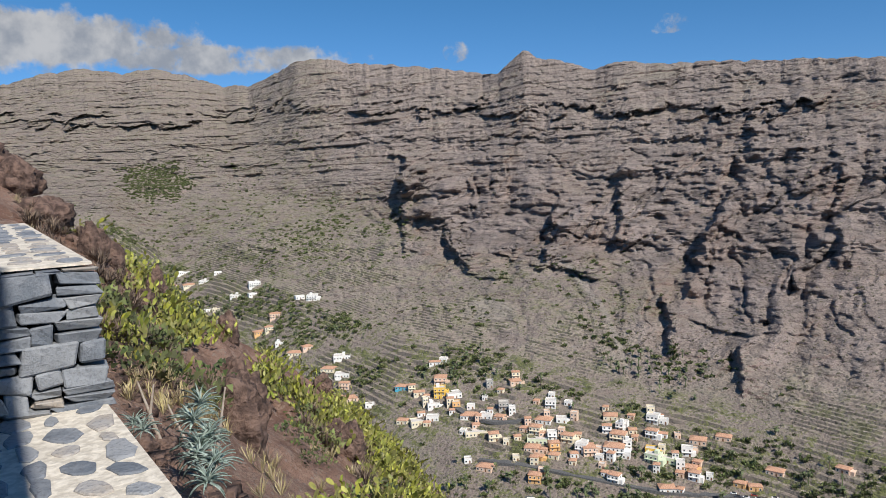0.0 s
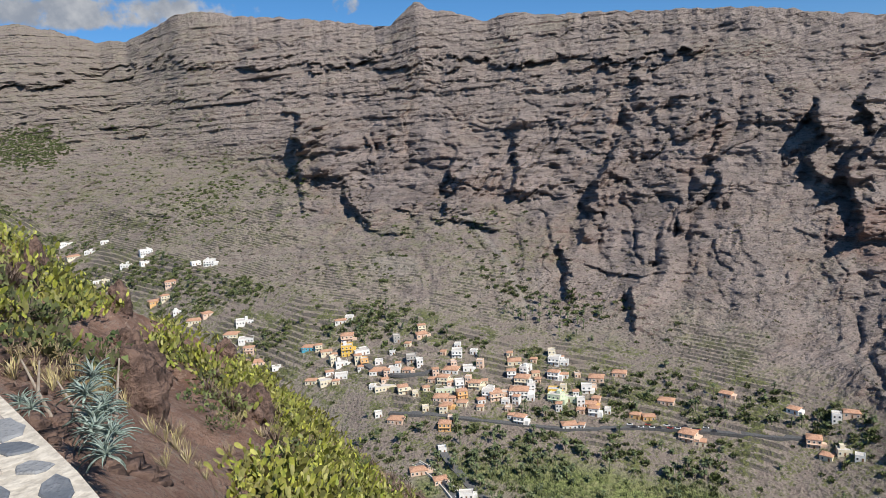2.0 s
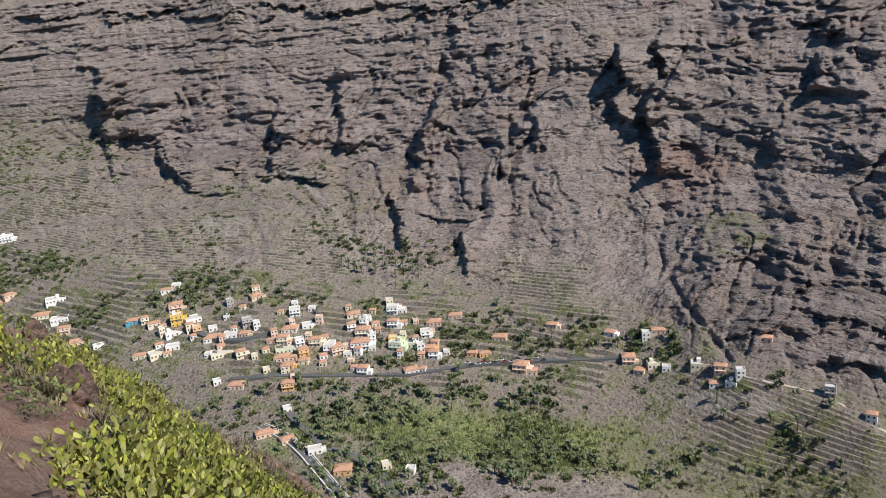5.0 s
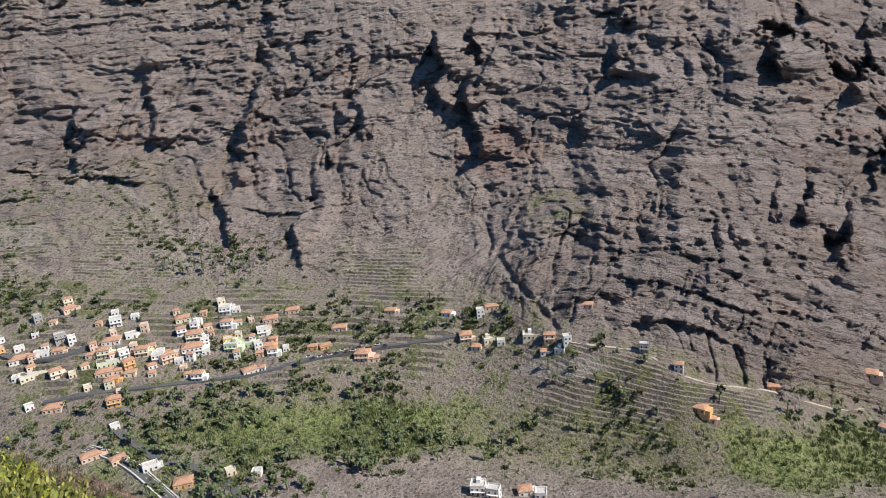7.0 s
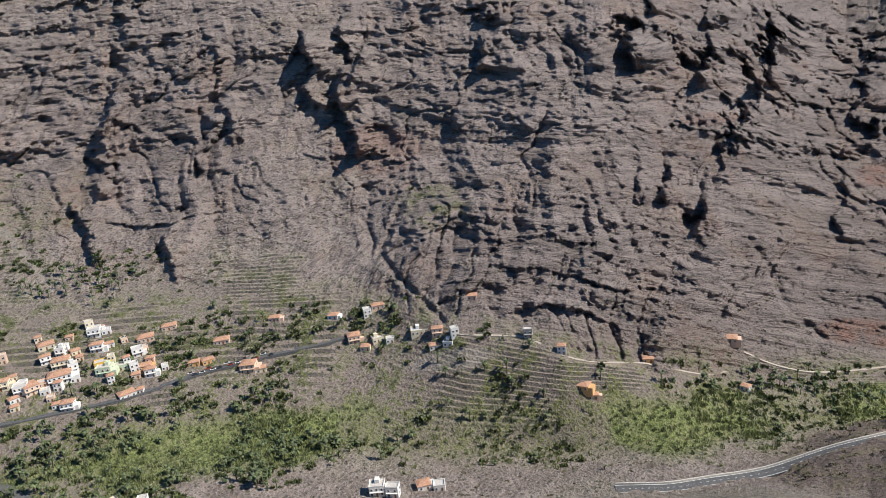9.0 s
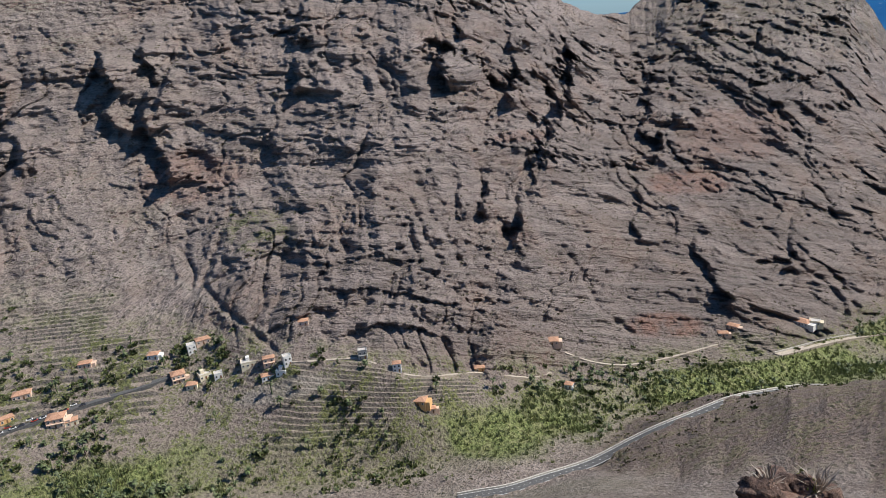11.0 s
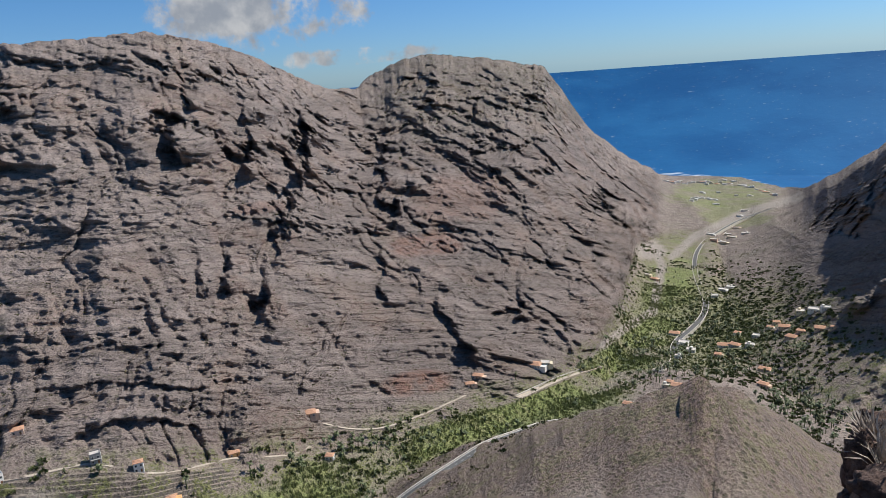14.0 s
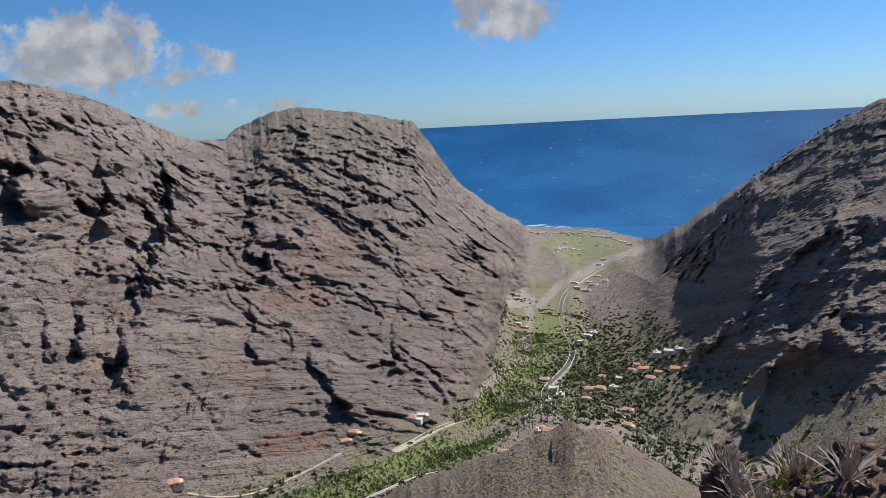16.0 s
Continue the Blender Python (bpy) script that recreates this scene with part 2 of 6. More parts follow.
# rock edges that stand out of the wall: points as bearing and angle of sight, then how far it stands out and how wide it falls away
SCARPS = [
    (((35.2, -0.3), (35.4, -2.4), (35.2, -4.6), (35.7, -5.3)), 34, 1.6),
    (((37.8, -3.4), (37.5, -5.8), (37.8, -8.3), (37.9, -9.3)), 38, 2.0),
    (((38.3, 1.4), (38.1, 0.2), (38.5, -1.4), (38.6, -2.4)), 20, 1.5),
    (((23.4, 2.4), (22.7, -0.1), (22.4, -1.6)), 20, 1.6),
    (((22.1, -1.8), (20.9, -3.7), (19.9, -6.0), (18.8, -9.1)), 20, 1.8),
    (((27.2, -5.0), (26.5, -6.9), (26.3, -8.9)), 18, 1.3),
    (((29.1, -0.6), (28.9, -2.7), (28.7, -7.5)), 12, 1.0),
    (((-3.4, 1.4), (-3.7, -2.1), (-3.6, -2.8)), 32, 3.5),
    (((-3.0, -2.9), (-3.4, -5.6)), 14, 1.0),
    (((2.3, -0.6), (2.2, -2.7)), 14, 1.6),
    (((0.1, -4.0), (0.3, -5.6), (1.6, -7.6)), 22, 2.2),
    (((8.5, -2.0), (8.4, -4.2), (8.0, -6.6)), 18, 1.8),
]
SCARPS += [
    (((14.3, 0.2), (13.7, -2.0), (13.5, -4.2), (13.7, -6.0)), 18, 1.6),
    (((16.9, -9.9), (17.0, -10.8), (17.3, -14.0)), 14, 1.3),
    (((23.1, -13.0), (23.2, -15.2), (22.6, -16.6)), 14, 1.0),
    (((50.6, 3.3), (49.5, 0.2), (48.9, -2.9), (48.7, -5.4)), 24, 1.4),
    (((47.3, -4.6), (46.7, -8.4)), 18, 1.2),
    (((61.4, -0.8), (60.5, -2.4), (60.4, -4.8)), 34, 1.5),
    (((66.0, -2.0), (65.6, -3.9), (65.2, -6.3)), 30, 1.3),
    (((70.3, -2.8), (70.5, -4.6), (69.8, -6.5)), 36, 1.6),
    (((69.9, -6.5), (68.7, -8.9), (67.8, -10.6), (66.8, -13.7)), 22, 1.2),
    (((75.7, -4.1), (75.5, -5.2)), 20, 1.2),
    (((76.2, -5.5), (75.9, -7.2), (75.6, -9.9)), 22, 1.2),
    (((77.8, -8.7), (77.0, -10.9), (75.3, -11.9)), 24, 1.6),
]
SCARPS += [
    (((63.1, -13.1), (62.6, -15.0)), 16, 0.9),
    (((60.7, -12.6), (60.2, -15.0)), 14, 0.9),
    (((65.7, -15.4), (65.3, -17.6)), 26, 1.2),
    (((75.5, -13.5), (75.1, -16.2), (75.4, -17.6)), 16, 1.0),
    (((79.2, -18.2), (81.0, -20.5), (82.3, -22.3)), 20, 1.2),
    (((86.1, -17.7), (86.4, -19.6)), 24, 1.3),
    (((93.0, -9.3), (93.6, -11.0)), 14, 1.0),
    (((80.8, 0.6), (79.9, -1.8), (80.3, -2.3)), 22, 1.6),
    (((84.1, -2.6), (83.3, -4.4)), 20, 1.6),
    (((88.5, -1.7), (87.9, -3.5)), 14, 1.2),
    (((50.0, -0.5), (49.2, -2.5), (49.0, -4.1)), 16, 1.2),
    (((40.7, -0.5), (38.8, -2.9), (38.7, -4.6)), 14, 1.2),
]
SCARPS += [
    (((114.6, -6.1), (111.6, -9.9), (109.9, -12.1)), 22, 2.0),
    (((120.2, -8.1), (116.7, -11.9), (113.7, -15.8), (111.3, -18.0)), 30, 2.5),
    (((123.4, -10.4), (120.2, -15.3), (116.2, -18.9), (110.5, -25.5)), 36, 3.0),
]
# overhanging ledges, from left to right
LEDGES = [
    (((-31.4, 5.0), (-20.6, 4.9), (-12.3, 5.7), (0.9, 5.2), (9.8, 4.7), (22.2, 3.6), (27.7, 4.1)), 20, 1.6),
    (((-10.5, 7.5), (2.3, 7.1), (9.8, 6.7), (22.2, 6.6), (31.6, 5.8)), 7, 0.8),
    (((-31.6, 2.8), (-20.8, 2.9), (-5.9, 3.5), (5.3, 3.3), (20.2, 2.3)), 8, 0.9),
    (((-31.7, 1.7), (-22.8, 1.4), (-12.6, 1.5)), 8, 0.9),
    (((-3.9, -2.6), (-2.2, -2.3), (0.1, -4.0)), 14, 1.6),
    (((0.1, -4.3), (1.4, -7.6), (3.9, -8.5)), 16, 1.8),
    (((4.2, -6.5), (7.7, -7.0), (10.4, -7.7), (12.0, -7.9)), 14, 1.2),
    (((10.4, -7.7), (10.9, -8.6), (11.9, -8.8)), 14, 1.0),
    (((17.0, -10.8), (20.2, -11.9), (23.1, -13.0), (27.4, -12.7)), 10, 1.0),
]
LEDGES += [
    (((36.7, -9.5), (39.0, -10.0), (42.0, -10.2)), 16, 1.2),
    (((50.2, -20.2), (51.6, -20.0), (56.8, -21.9), (61.5, -22.1)), 18, 1.2),
    (((49.3, -23.9), (52.7, -23.8), (56.4, -24.0), (59.0, -25.8), (62.8, -26.8)), 16, 1.3),
    (((78.5, -2.6), (84.1, -2.2), (89.9, -2.2)), 14, 1.2),
    (((77.3, -0.8), (81.7, 0.1), (89.1, -1.3)), 12, 1.0),
    (((81.5, -5.4), (85.8, -6.1), (92.3, -5.0)), 14, 1.2),
    (((55.4, 2.8), (59.4, 1.9), (66.0, -0.3)), 14, 1.0),
    (((59.5, -9.7), (64.9, -9.9), (74.9, -12.1)), 9, 0.9),
    (((83.9, -14.3), (87.9, -16.1), (92.6, -16.9)), 9, 0.9),
]
LEDGES += [
    (((115.4, -4.9), (117.9, -3.3), (123.0, -2.7)), 16, 1.5),
    (((117.5, -11.4), (120.3, -9.7), (123.3, -9.6)), 14, 1.4),
]
# caves and hollows: bearing, angle, half width and half height in degrees, depth
HOLLOWS = [
    (34.5, -3.8, 0.73, 1.82, 26),
    (36.7, -7.0, 0.73, 2.05, 26),
    (39.9, -8.9, 1.82, 1.0, 40),
    (38.2, -6.6, 1.0, 1.0, 24),
    (38.3, -2.0, 0.91, 0.64, 18),
    (19.4, -7.1, 0.73, 1.36, 18),
    (22.0, -1.3, 0.55, 0.45, 12),
    (33.3, -1.8, 0.55, 0.64, 10),
    (27.7, -9.4, 0.45, 0.73, 14),
    (23.4, -11.7, 0.55, 0.45, 14),
    (27.2, -12.3, 0.36, 0.55, 10),
    (23.0, -14.8, 0.45, 0.91, 10),
    (16.9, -12.6, 0.45, 1.09, 9),
    (10.4, -8.1, 0.36, 0.36, 10),
    (1.1, -6.1, 0.45, 1.0, 14),
    (7.9, -5.0, 0.36, 1.09, 9),
    (-1.5, 0.2, 1.18, 0.82, 12),
    (59.6, -2.3, 1.27, 1.27, 30),
]
HOLLOWS += [
    (65.0, -4.8, 0.64, 1.18, 26),
    (69.4, -4.7, 0.82, 1.36, 28),
    (68.2, -9.3, 0.45, 2.27, 16),
    (74.9, -4.9, 0.64, 0.55, 16),
    (75.7, -7.0, 0.36, 0.91, 14),
    (76.1, -10.8, 1.0, 0.82, 20),
    (64.6, -16.6, 0.82, 0.73, 24),
    (85.5, -19.1, 0.73, 0.73, 22),
    (62.8, -13.7, 0.36, 0.82, 12),
    (60.4, -14.1, 0.41, 0.73, 12),
    (79.5, -0.8, 0.91, 1.0, 14),
    (83.5, -3.6, 0.82, 0.82, 16),
    (88.5, -7.9, 0.82, 0.64, 12),
    (93.0, -10.1, 0.64, 0.45, 14),
    (54.0, -12.3, 0.36, 0.36, 8),
    (50.1, -21.0, 0.82, 0.64, 16),
    (50.8, -24.2, 1.36, 0.55, 22),
    (49.5, -1.0, 0.45, 3.18, 12),
]
HOLLOWS += [
    (87.9, -2.8, 0.64, 0.73, 10),
    (110.4, -12.1, 1.36, 0.91, 22),
    (117.6, -14.7, 2.73, 1.82, 20),
]
# narrow ravines cut into the slopes: points as bearing and angle, depth in metres, half width in degrees
RAVINES = [
    (((42.2, -12.6), (39.1, -17.6), (40.1, -19.5), (43.7, -23.7)), 12, 0.26), (((47.6, -13.6), (45.3, -15.7), (43.6, -17.4)), 7, 0.22),
    (((57.3, -11.7), (58.2, -15.0), (59.7, -17.1), (60.6, -20.0)), 9, 0.30), (((56.6, -13.4), (57.6, -16.7), (58.8, -19.4)), 8, 0.22),
    (((69.1, -18.4), (70.9, -21.1), (71.8, -23.2), (74.5, -25.1)), 8, 0.24), (((62.6, -5.9), (60.6, -8.3), (58.3, -10.6)), 9, 0.22),
    (((13.0, -10.7), (13.6, -13.0), (14.6, -16.2)), 5, 0.22), (((22.2, -0.3), (18.6, -6.6), (18.1, -9.7), (16.4, -11.4)), 16, 0.45)]
COLS, AZ0, AZ1 = 1720, -36.0, 132.0
SPANS = (6, 84, 84, 180, 190, 8)      # rows of the sheet between one line and the next


LATTICE = np.random.default_rng(7).uniform(-1, 1, (64, 64, 64)).astype(np.float32)


def smooth_noise(x, y, z, seed=0):
    """Value noise between -1 and 1 on whole arrays."""
    x, y, z = (np.asarray(c, np.float32) + np.float32(o * seed) for c, o in ((x, 5.37), (y, 3.11), (z, 7.73)))
    x, y, z = np.broadcast_arrays(x, y, z)
    fx, fy, fz = np.floor(x), np.floor(y), np.floor(z)
    ix, iy, iz = fx.astype(np.int32), fy.astype(np.int32), fz.astype(np.int32)
    u, v, w = x - fx, y - fy, z - fz
    u, v, w = u * u * (3 - 2 * u), v * v * (3 - 2 * v), w * w * (3 - 2 * w)
    x0, x1, y0, y1, z0, z1 = (ix & 63) * 4096, ((ix + 1) & 63) * 4096, (iy & 63) * 64, ((iy + 1) & 63) * 64, iz & 63, (iz + 1) & 63
    table = LATTICE.ravel()

    def edge(xa, ya):
        low = table[xa + ya + z0]
        return low + (table[xa + ya + z1] - low) * w

    a, b = edge(x0, y0), edge(x1, y0)
    c, d = edge(x0, y1), edge(x1, y1)
    a, c = a + (b - a) * u, c + (d - c) * u
    return a + (c - a) * v


def fractal(x, y, z, octaves, seed=0, gain=0.5):
    total, amp = 0.0, 1.0
    for o in range(octaves):
        total = total + amp * smooth_noise(x * 2 ** o, y * 2 ** o, z * 2 ** o, seed + o)
        amp *= gain
    return total


def blur(a, n, axis):
    if n < 1:
        return a
    k = np.hanning(2 * n + 3)[1:-1]
    k /= k.sum()
    pad = [(0, 0)] * a.ndim
    pad[axis] = (n, n)
    return np.apply_along_axis(lambda v: np.convolve(v, k, "valid"), axis, np.pad(a, pad, mode="edge"))


def step(lo, hi, a):
    t = np.clip((a - lo) / (hi - lo), 0, 1)
    return t * t * (3 - 2 * t)


az = np.linspace(AZ0, AZ1, COLS)
per_degree = (COLS - 1) / (AZ1 - AZ0)
lines = []
for line, soft in ((INNER, 2.0), (ROAD, 1.0), (RIVER, 0.8), (FOOT, 0.5), (MIDDLE, 0.6), (RIM, 0.25)):
    a, e, r = (np.array(c, float) for c in zip(*line))
    el = blur(np.interp(az, a, e), int(soft * per_degree), 0)
    di = np.exp(blur(np.interp(az, a, np.log(r)), int(max(soft, 0.8) * per_degree), 0))
    if line is RIM:
        el = el + (0.11 * fractal(az * 1.7, 0 * az, 0 * az, 5, 3, 0.65) - 0.04) * (1 - step(96.5, 97.5, az) * (1 - step(107.5, 108.5, az)))
    lines.append((di, EYE + di * np.tan(np.radians(el))))
# the plateau behind the rim; beyond the river's mouth it is the shore and the sea bed
di, z = lines[-1]
mouth = step(97.0, 98.2, az) * (1 - step(105.8, 107.0, az))
lines.append((di + 450 * (1 - mouth) + 330 * mouth, (z - 40) * (1 - mouth) - 6 * mouth))
dist, high, level = [], [], []
for k, n in enumerate(SPANS):
    f = np.linspace(0, 1, n, endpoint=False)[None, :]
    (d0, z0), (d1, z1) = ((d[:, None], (z[:, None] - EYE) / d[:, None]) for d, z in (lines[k], lines[k + 1]))
    if k in (3, 4):         # the walls: even steps of the angle of sight
        d = 1 / (1 / d0 + (1 / d1 - 1 / d0) * f)
        t = z0 + (z1 - z0) * f
    else:
        d = d0 + (d1 - d0) * f
        t = (z0 * d0 + (z1 * d1 - z0 * d0) * f) / d
    dist.append(d)
    high.append(EYE + d * t)
    level.append(np.full(n, float(k)) + f[0])
dist, high, level = np.concatenate(dist, 1), np.concatenate(high, 1), np.concatenate(level)
dist, high = blur(dist, 6, 1), blur(high, 6, 1)
V = np.broadcast_to(level[None, :], dist.shape)
A = np.broadcast_to(az[:, None], dist.shape)
sx, sy = np.sin(np.radians(A)), np.cos(np.radians(A))
X, Y, Z = dist * sx, dist * sy, high.copy()


def normals(X, Y, Z):
    P = np.stack((X, Y, Z), -1)
    n = np.cross(np.gradient(P, axis=1), np.gradient(P, axis=0))
    n /= np.linalg.norm(n, axis=-1, keepdims=True) + 1e-9
    return n * np.where(n[..., 2:3] < 0, -1, 1)


nrm = normals(X, Y, Z)
E0 = np.degrees(np.arctan2(Z - EYE, dist))
# the way along the wall in metres, for beds and for gullies that run down it
U = 0.91 * X - 0.41 * Y
wall = step(2.9, 3.25, V)
near_rim = 1 - step(4.78, 4.97, V)
rim_off = 1 - step(5.0, 5.05, V) * 0.5
size = np.clip(dist / 900.0, 0.5, 1.7)
seaward = step(30, 48, A)
ours = step(101, 104, A)
crag = np.maximum(wall, step(2.88, 3.05, V) * step(50, 58, A)) * (0.7 + 0.3 * near_rim) * (1 - 0.5 * ours - 0.3 * ours * (1 - step(107, 110, A))) * rim_off * (1 - mouth[:, None])


def lobe(a, e, wa, we):
    return np.exp(-((A - a) / wa) ** 2 - ((E0 - e) / we) ** 2)


# where the rock is broken into crags: the dome, the cliffs beside it, and all of the seaward wall
broken = np.clip(0.22 + 1.3 * lobe(4, -3.2, 7.5, 4.2) + 1.3 * lobe(24, -6, 8, 7) + 0.9 * seaward * step(-31, -20, E0) + lobe(55, -23, 8, 4) + 0.5 * lobe(14, -5, 5, 5), 0, 1.15) * (1 - 0.45 * ours)
talus = np.clip(broken + 0.25 * fractal(X / 90, Y / 90, Z / 90, 3, 37), 0.05, 1.1)
# which way the gullies lean down the wall, and how the beds fall along it
lean = np.interp(A, (-40, 10, 20, 35, 50, 68, 75, 80, 90, 100, 103, 108, 125), (0.2, 0.2, 0.45, 0.05, 0.2, 0.28, -0.06, -0.4, -0.7, -0.8, 0.3, 0.8, 0.9))
C = 13.0 * (A - lean * (E0 + 10))
tilt = np.interp(A, (-40, 40, 75, 95, 101, 125), (0, 0, 5.0, 6.5, 6.5, 2.5))
# 1 ribs and creased gullies
warp = 26 * fractal(X / 150, Y / 150, Z / 150, 4, 5)
rib = [np.abs(fractal((C + k * warp) / wide, Z / (5 * wide), 0 * Z + lead, 3, seed)) for k, wide, lead, seed in ((1.0, 150, 3.3, 11), (1.2, 60, 7.7, 23), (1.1, 24, 5.1, 29))]
move = crag * size * (28 * (rib[0] - 0.4) * (0.3 + 0.75 * seaward) + (14 * (rib[1] - 0.35) + 5.0 * (rib[2] - 0.35)) * (0.25 + 0.75 * talus))
# 2 lava layers, near level in the head of the valley, dipping seawards below
dip = seaward * (EYE + 13.3 * (E0 + tilt) - Z)
s = Z + dip + (3 + 5 * seaward) * fractal(X / 190, Y / 190, Z / 190, 3, 31)
sl = s + (0.7 + 2.0 * seaward) * fractal(X / 38, Y / 38, Z / 38, 3, 67)
layered = np.clip(0.85 * step(-3.5, 1.0, E0) * (1 - step(26, 34, A)) * (1 - 0.8 * lobe(4, -3.2, 7, 3.6)) + 0.62 * step(32, 50, A), 0.15, 1.25)
flute = 0.75 + 0.5 * np.abs(fractal(C / 9, sl / 60, dist / 60, 3, 71))
for thick, amp, lead, seed in ((25.0, 4.6, 0.0, 77), (10.0, 3.2, 2.1, 78), (4.3, 1.5, 0.7, 79)):
    q = (sl + lead) / thick
    tooth = q - np.floor(q)
    hard = np.clip(0.55 + 0.9 * fractal(X / 95, Y / 95, np.floor(q) * 3.7, 3, seed), 0.05, 1.35)
    move = move + crag * size * amp * layered * hard * flute * (step(0.0, 0.20, tooth) - tooth)
# 3 broken rock: outcrops with a sharp edge, cracks and blocks
block = np.abs(fractal((C + 0.2 * Z) / 55, sl / 34, dist / 200, 5, 41, 0.55))
move = move + crag * size * 9.0 * (0.4 - block) * talus
crop = fractal((C + 0.3 * Z) / 75, sl / 36, dist / 300, 5, 51, 0.58)
move = move + crag * size * (4.5 * step(0.08, 0.24, crop) + 4.5 * step(0.40, 0.56, crop)) * talus
move = move + crag * size * 1.7 * fractal(C / 17, sl / 5.5, dist / 60, 3, 53, 0.62) * (0.2 + 0.8 * talus)
crack = 1 - np.abs(fractal((C + 1.6 * warp) / 60, Z / 95, 0 * Z + 1.7, 4, 57, 0.6))
move = move - crag * size * 5.0 * step(0.84, 1.0, crack) * talus
move = move + (0.3 + 0.7 * crag) * size * 1.7 * fractal(X / 6, Y / 6, Z / 4, 2, 61, 0.6)


def along(pts, wide, soft=0.5):
    """1 near a line given as bearing and angle, 0 away from it."""
    best = np.full(A.shape, 1e9)
    for (a0, e0), (a1, e1) in zip(pts, pts[1:]):
        t = np.clip(((A - a0) * (a1 - a0) + (E0 - e0) * (e1 - e0)) / ((a1 - a0) ** 2 + (e1 - e0) ** 2), 0, 1)
        best = np.minimum(best, np.hypot(A - a0 - t * (a1 - a0), E0 - e0 - t * (e1 - e0)))
    return 1 - step(wide * (1 - soft), wide * (1 + soft), best + 0.25 * wide * smooth_noise(X / 25, Y / 25, 0 * Z, 97))


for pts, deep, wide in RAVINES:
    move = move - 0.5 * deep * size * along(pts, 0.9 * wide, 0.95)
# 4 the named edges, ledges and hollows
wob_a = 0.62 * fractal(X / 46, Y / 46, Z / 30, 5, 83, 0.62)
wob_e = 0.50 * fractal(X / 46, Y / 46, Z / 36, 5, 89, 0.62)
uneven = np.clip(0.85 + 0.8 * fractal(X / 60, Y / 60, Z / 24, 3, 91), 0.1, 1.7)
bold = 0.5 + 0.5 * (1 - step(4.85, 4.99, V))
for pts, amp, wide in SCARPS:
    pts = sorted(pts, key=lambda p: p[1])
    e = np.array([p[1] for p in pts])
    da = A + wob_a - np.interp(E0, e, [p[0] for p in pts])
    ends = step(e[0] - 0.9, e[0] + 0.2, E0) * (1 - step(e[-1] - 0.2, e[-1] + 0.9, E0))
    move = move + 0.9 * amp * size * bold * uneven * ends * step(-0.22, 0.16, da) * np.exp(-np.maximum(da, 0) / (1.3 * wide)) * (da < 8 * wide)
for pts, amp, tall in LEDGES:
    a = np.array([p[0] for p in pts])
    de = E0 + 1.6 * wob_e - np.interp(A, a, [p[1] for p in pts])
    ends = step(a[0] - 1.5, a[0] + 0.4, A) * (1 - step(a[-1] - 0.4, a[-1] + 1.5, A))
    move = move + 0.8 * amp * size * bold * ends * step(-0.12, 0.12, de) * np.exp(-np.maximum(de, 0) / tall) * (0.6 + 0.5 * smooth_noise(X / 40, Y / 40, 0 * Z, 93))
for a, e, wa, we, deep in HOLLOWS:
    d2 = ((A + 1.9 * wob_a - a) / wa) ** 2 + ((E0 + 1.9 * wob_e - e) / we) ** 2
    move = move - 0.5 * size * bold * deep * uneven * (1 - step(0.1, 1.6, d2))
# the relief stands out towards the middle of the valley
out = np.stack((-sx * np.cos(np.radians(E0)), -sy * np.cos(np.radians(E0)), -np.sin(np.radians(E0))), -1)
move = move * np.clip(1 / (np.abs((nrm * out).sum(-1)) + 0.05), 1.0, 1.8)
X, Y, Z = X + out[..., 0] * move, Y + out[..., 1] * move, Z + out[..., 2] * move


def patch(a, e, wa, we):
    d = np.sqrt(((A - a) / wa) ** 2 + ((E0 - e) / we) ** 2)
    return 1 - step(0.7, 1.15, d + 0.25 * smooth_noise(X / 30, Y / 30, 0 * Z, 99))


# 5 the spur below the lookout
spur = Vector((math.sin(radians(102)) * 330, math.cos(radians(102)) * 330, EYE - 330 * math.tan(radians(23.7))))
sdx, sdy = X - spur.x, Y - spur.y
side = sdx * math.cos(radians(102)) - sdy * math.sin(radians(102))
ahead = sdx * math.sin(radians(102)) + sdy * math.cos(radians(102))
fall = np.hypot(np.where(side < 0, 0.60, 0.86) * side, np.where(ahead < 0, 0.42, 0.62) * ahead)
cone = spur.z + 2 - np.sqrt(fall ** 2 + 3) - 5 * (1 - np.exp(-fall / 14)) + 3.2 * fractal(X / 26, Y / 26, Z / 26, 4, 103) * step(3, 40, fall) - 4 * np.exp(-((side + 0.25 * ahead + 12) / 4.0) ** 2) * step(6, 30, fall)
on_spur = step(-4, 3, cone - Z)
Z = np.where(cone > Z, cone, Z)

# 6 terraced plots held by dry walls
plots = np.maximum.reduce([
    step(2.12, 2.3, V) * (1 - step(3.0, 3.14, V)) * step(-30, -24, A) * (1 - step(50, 56, A)),
    patch(28.5, -17.2, 4.2, 3.0), patch(-12, -7.0, 10, 4.2), patch(11, -13.8, 5, 2.8), patch(0, -11.5, 6, 2.6), patch(77, -27.6, 7.5, 1.6),
    patch(56, -29, 6, 1.6), patch(70, -29.0, 4.5, 1.3), patch(106.5, -17.6, 3.4, 1.7), patch(84, -25.6, 3.5, 1.1), patch(119, -7.5, 3.0, 2.0) * 0.8])
plots = plots * (1 - on_spur) * (0.25 + 0.75 * step(-0.45, 0.15, fractal(X / 38, Y / 38, 0 * Z, 3, 111)))
q = np.where(V < 3, 19 * V, 57 + 46 * (V - 3))
rise = np.clip(np.gradient(Z, axis=1) / (np.gradient(q, axis=1) + 1e-6), 1.0, 5.0)
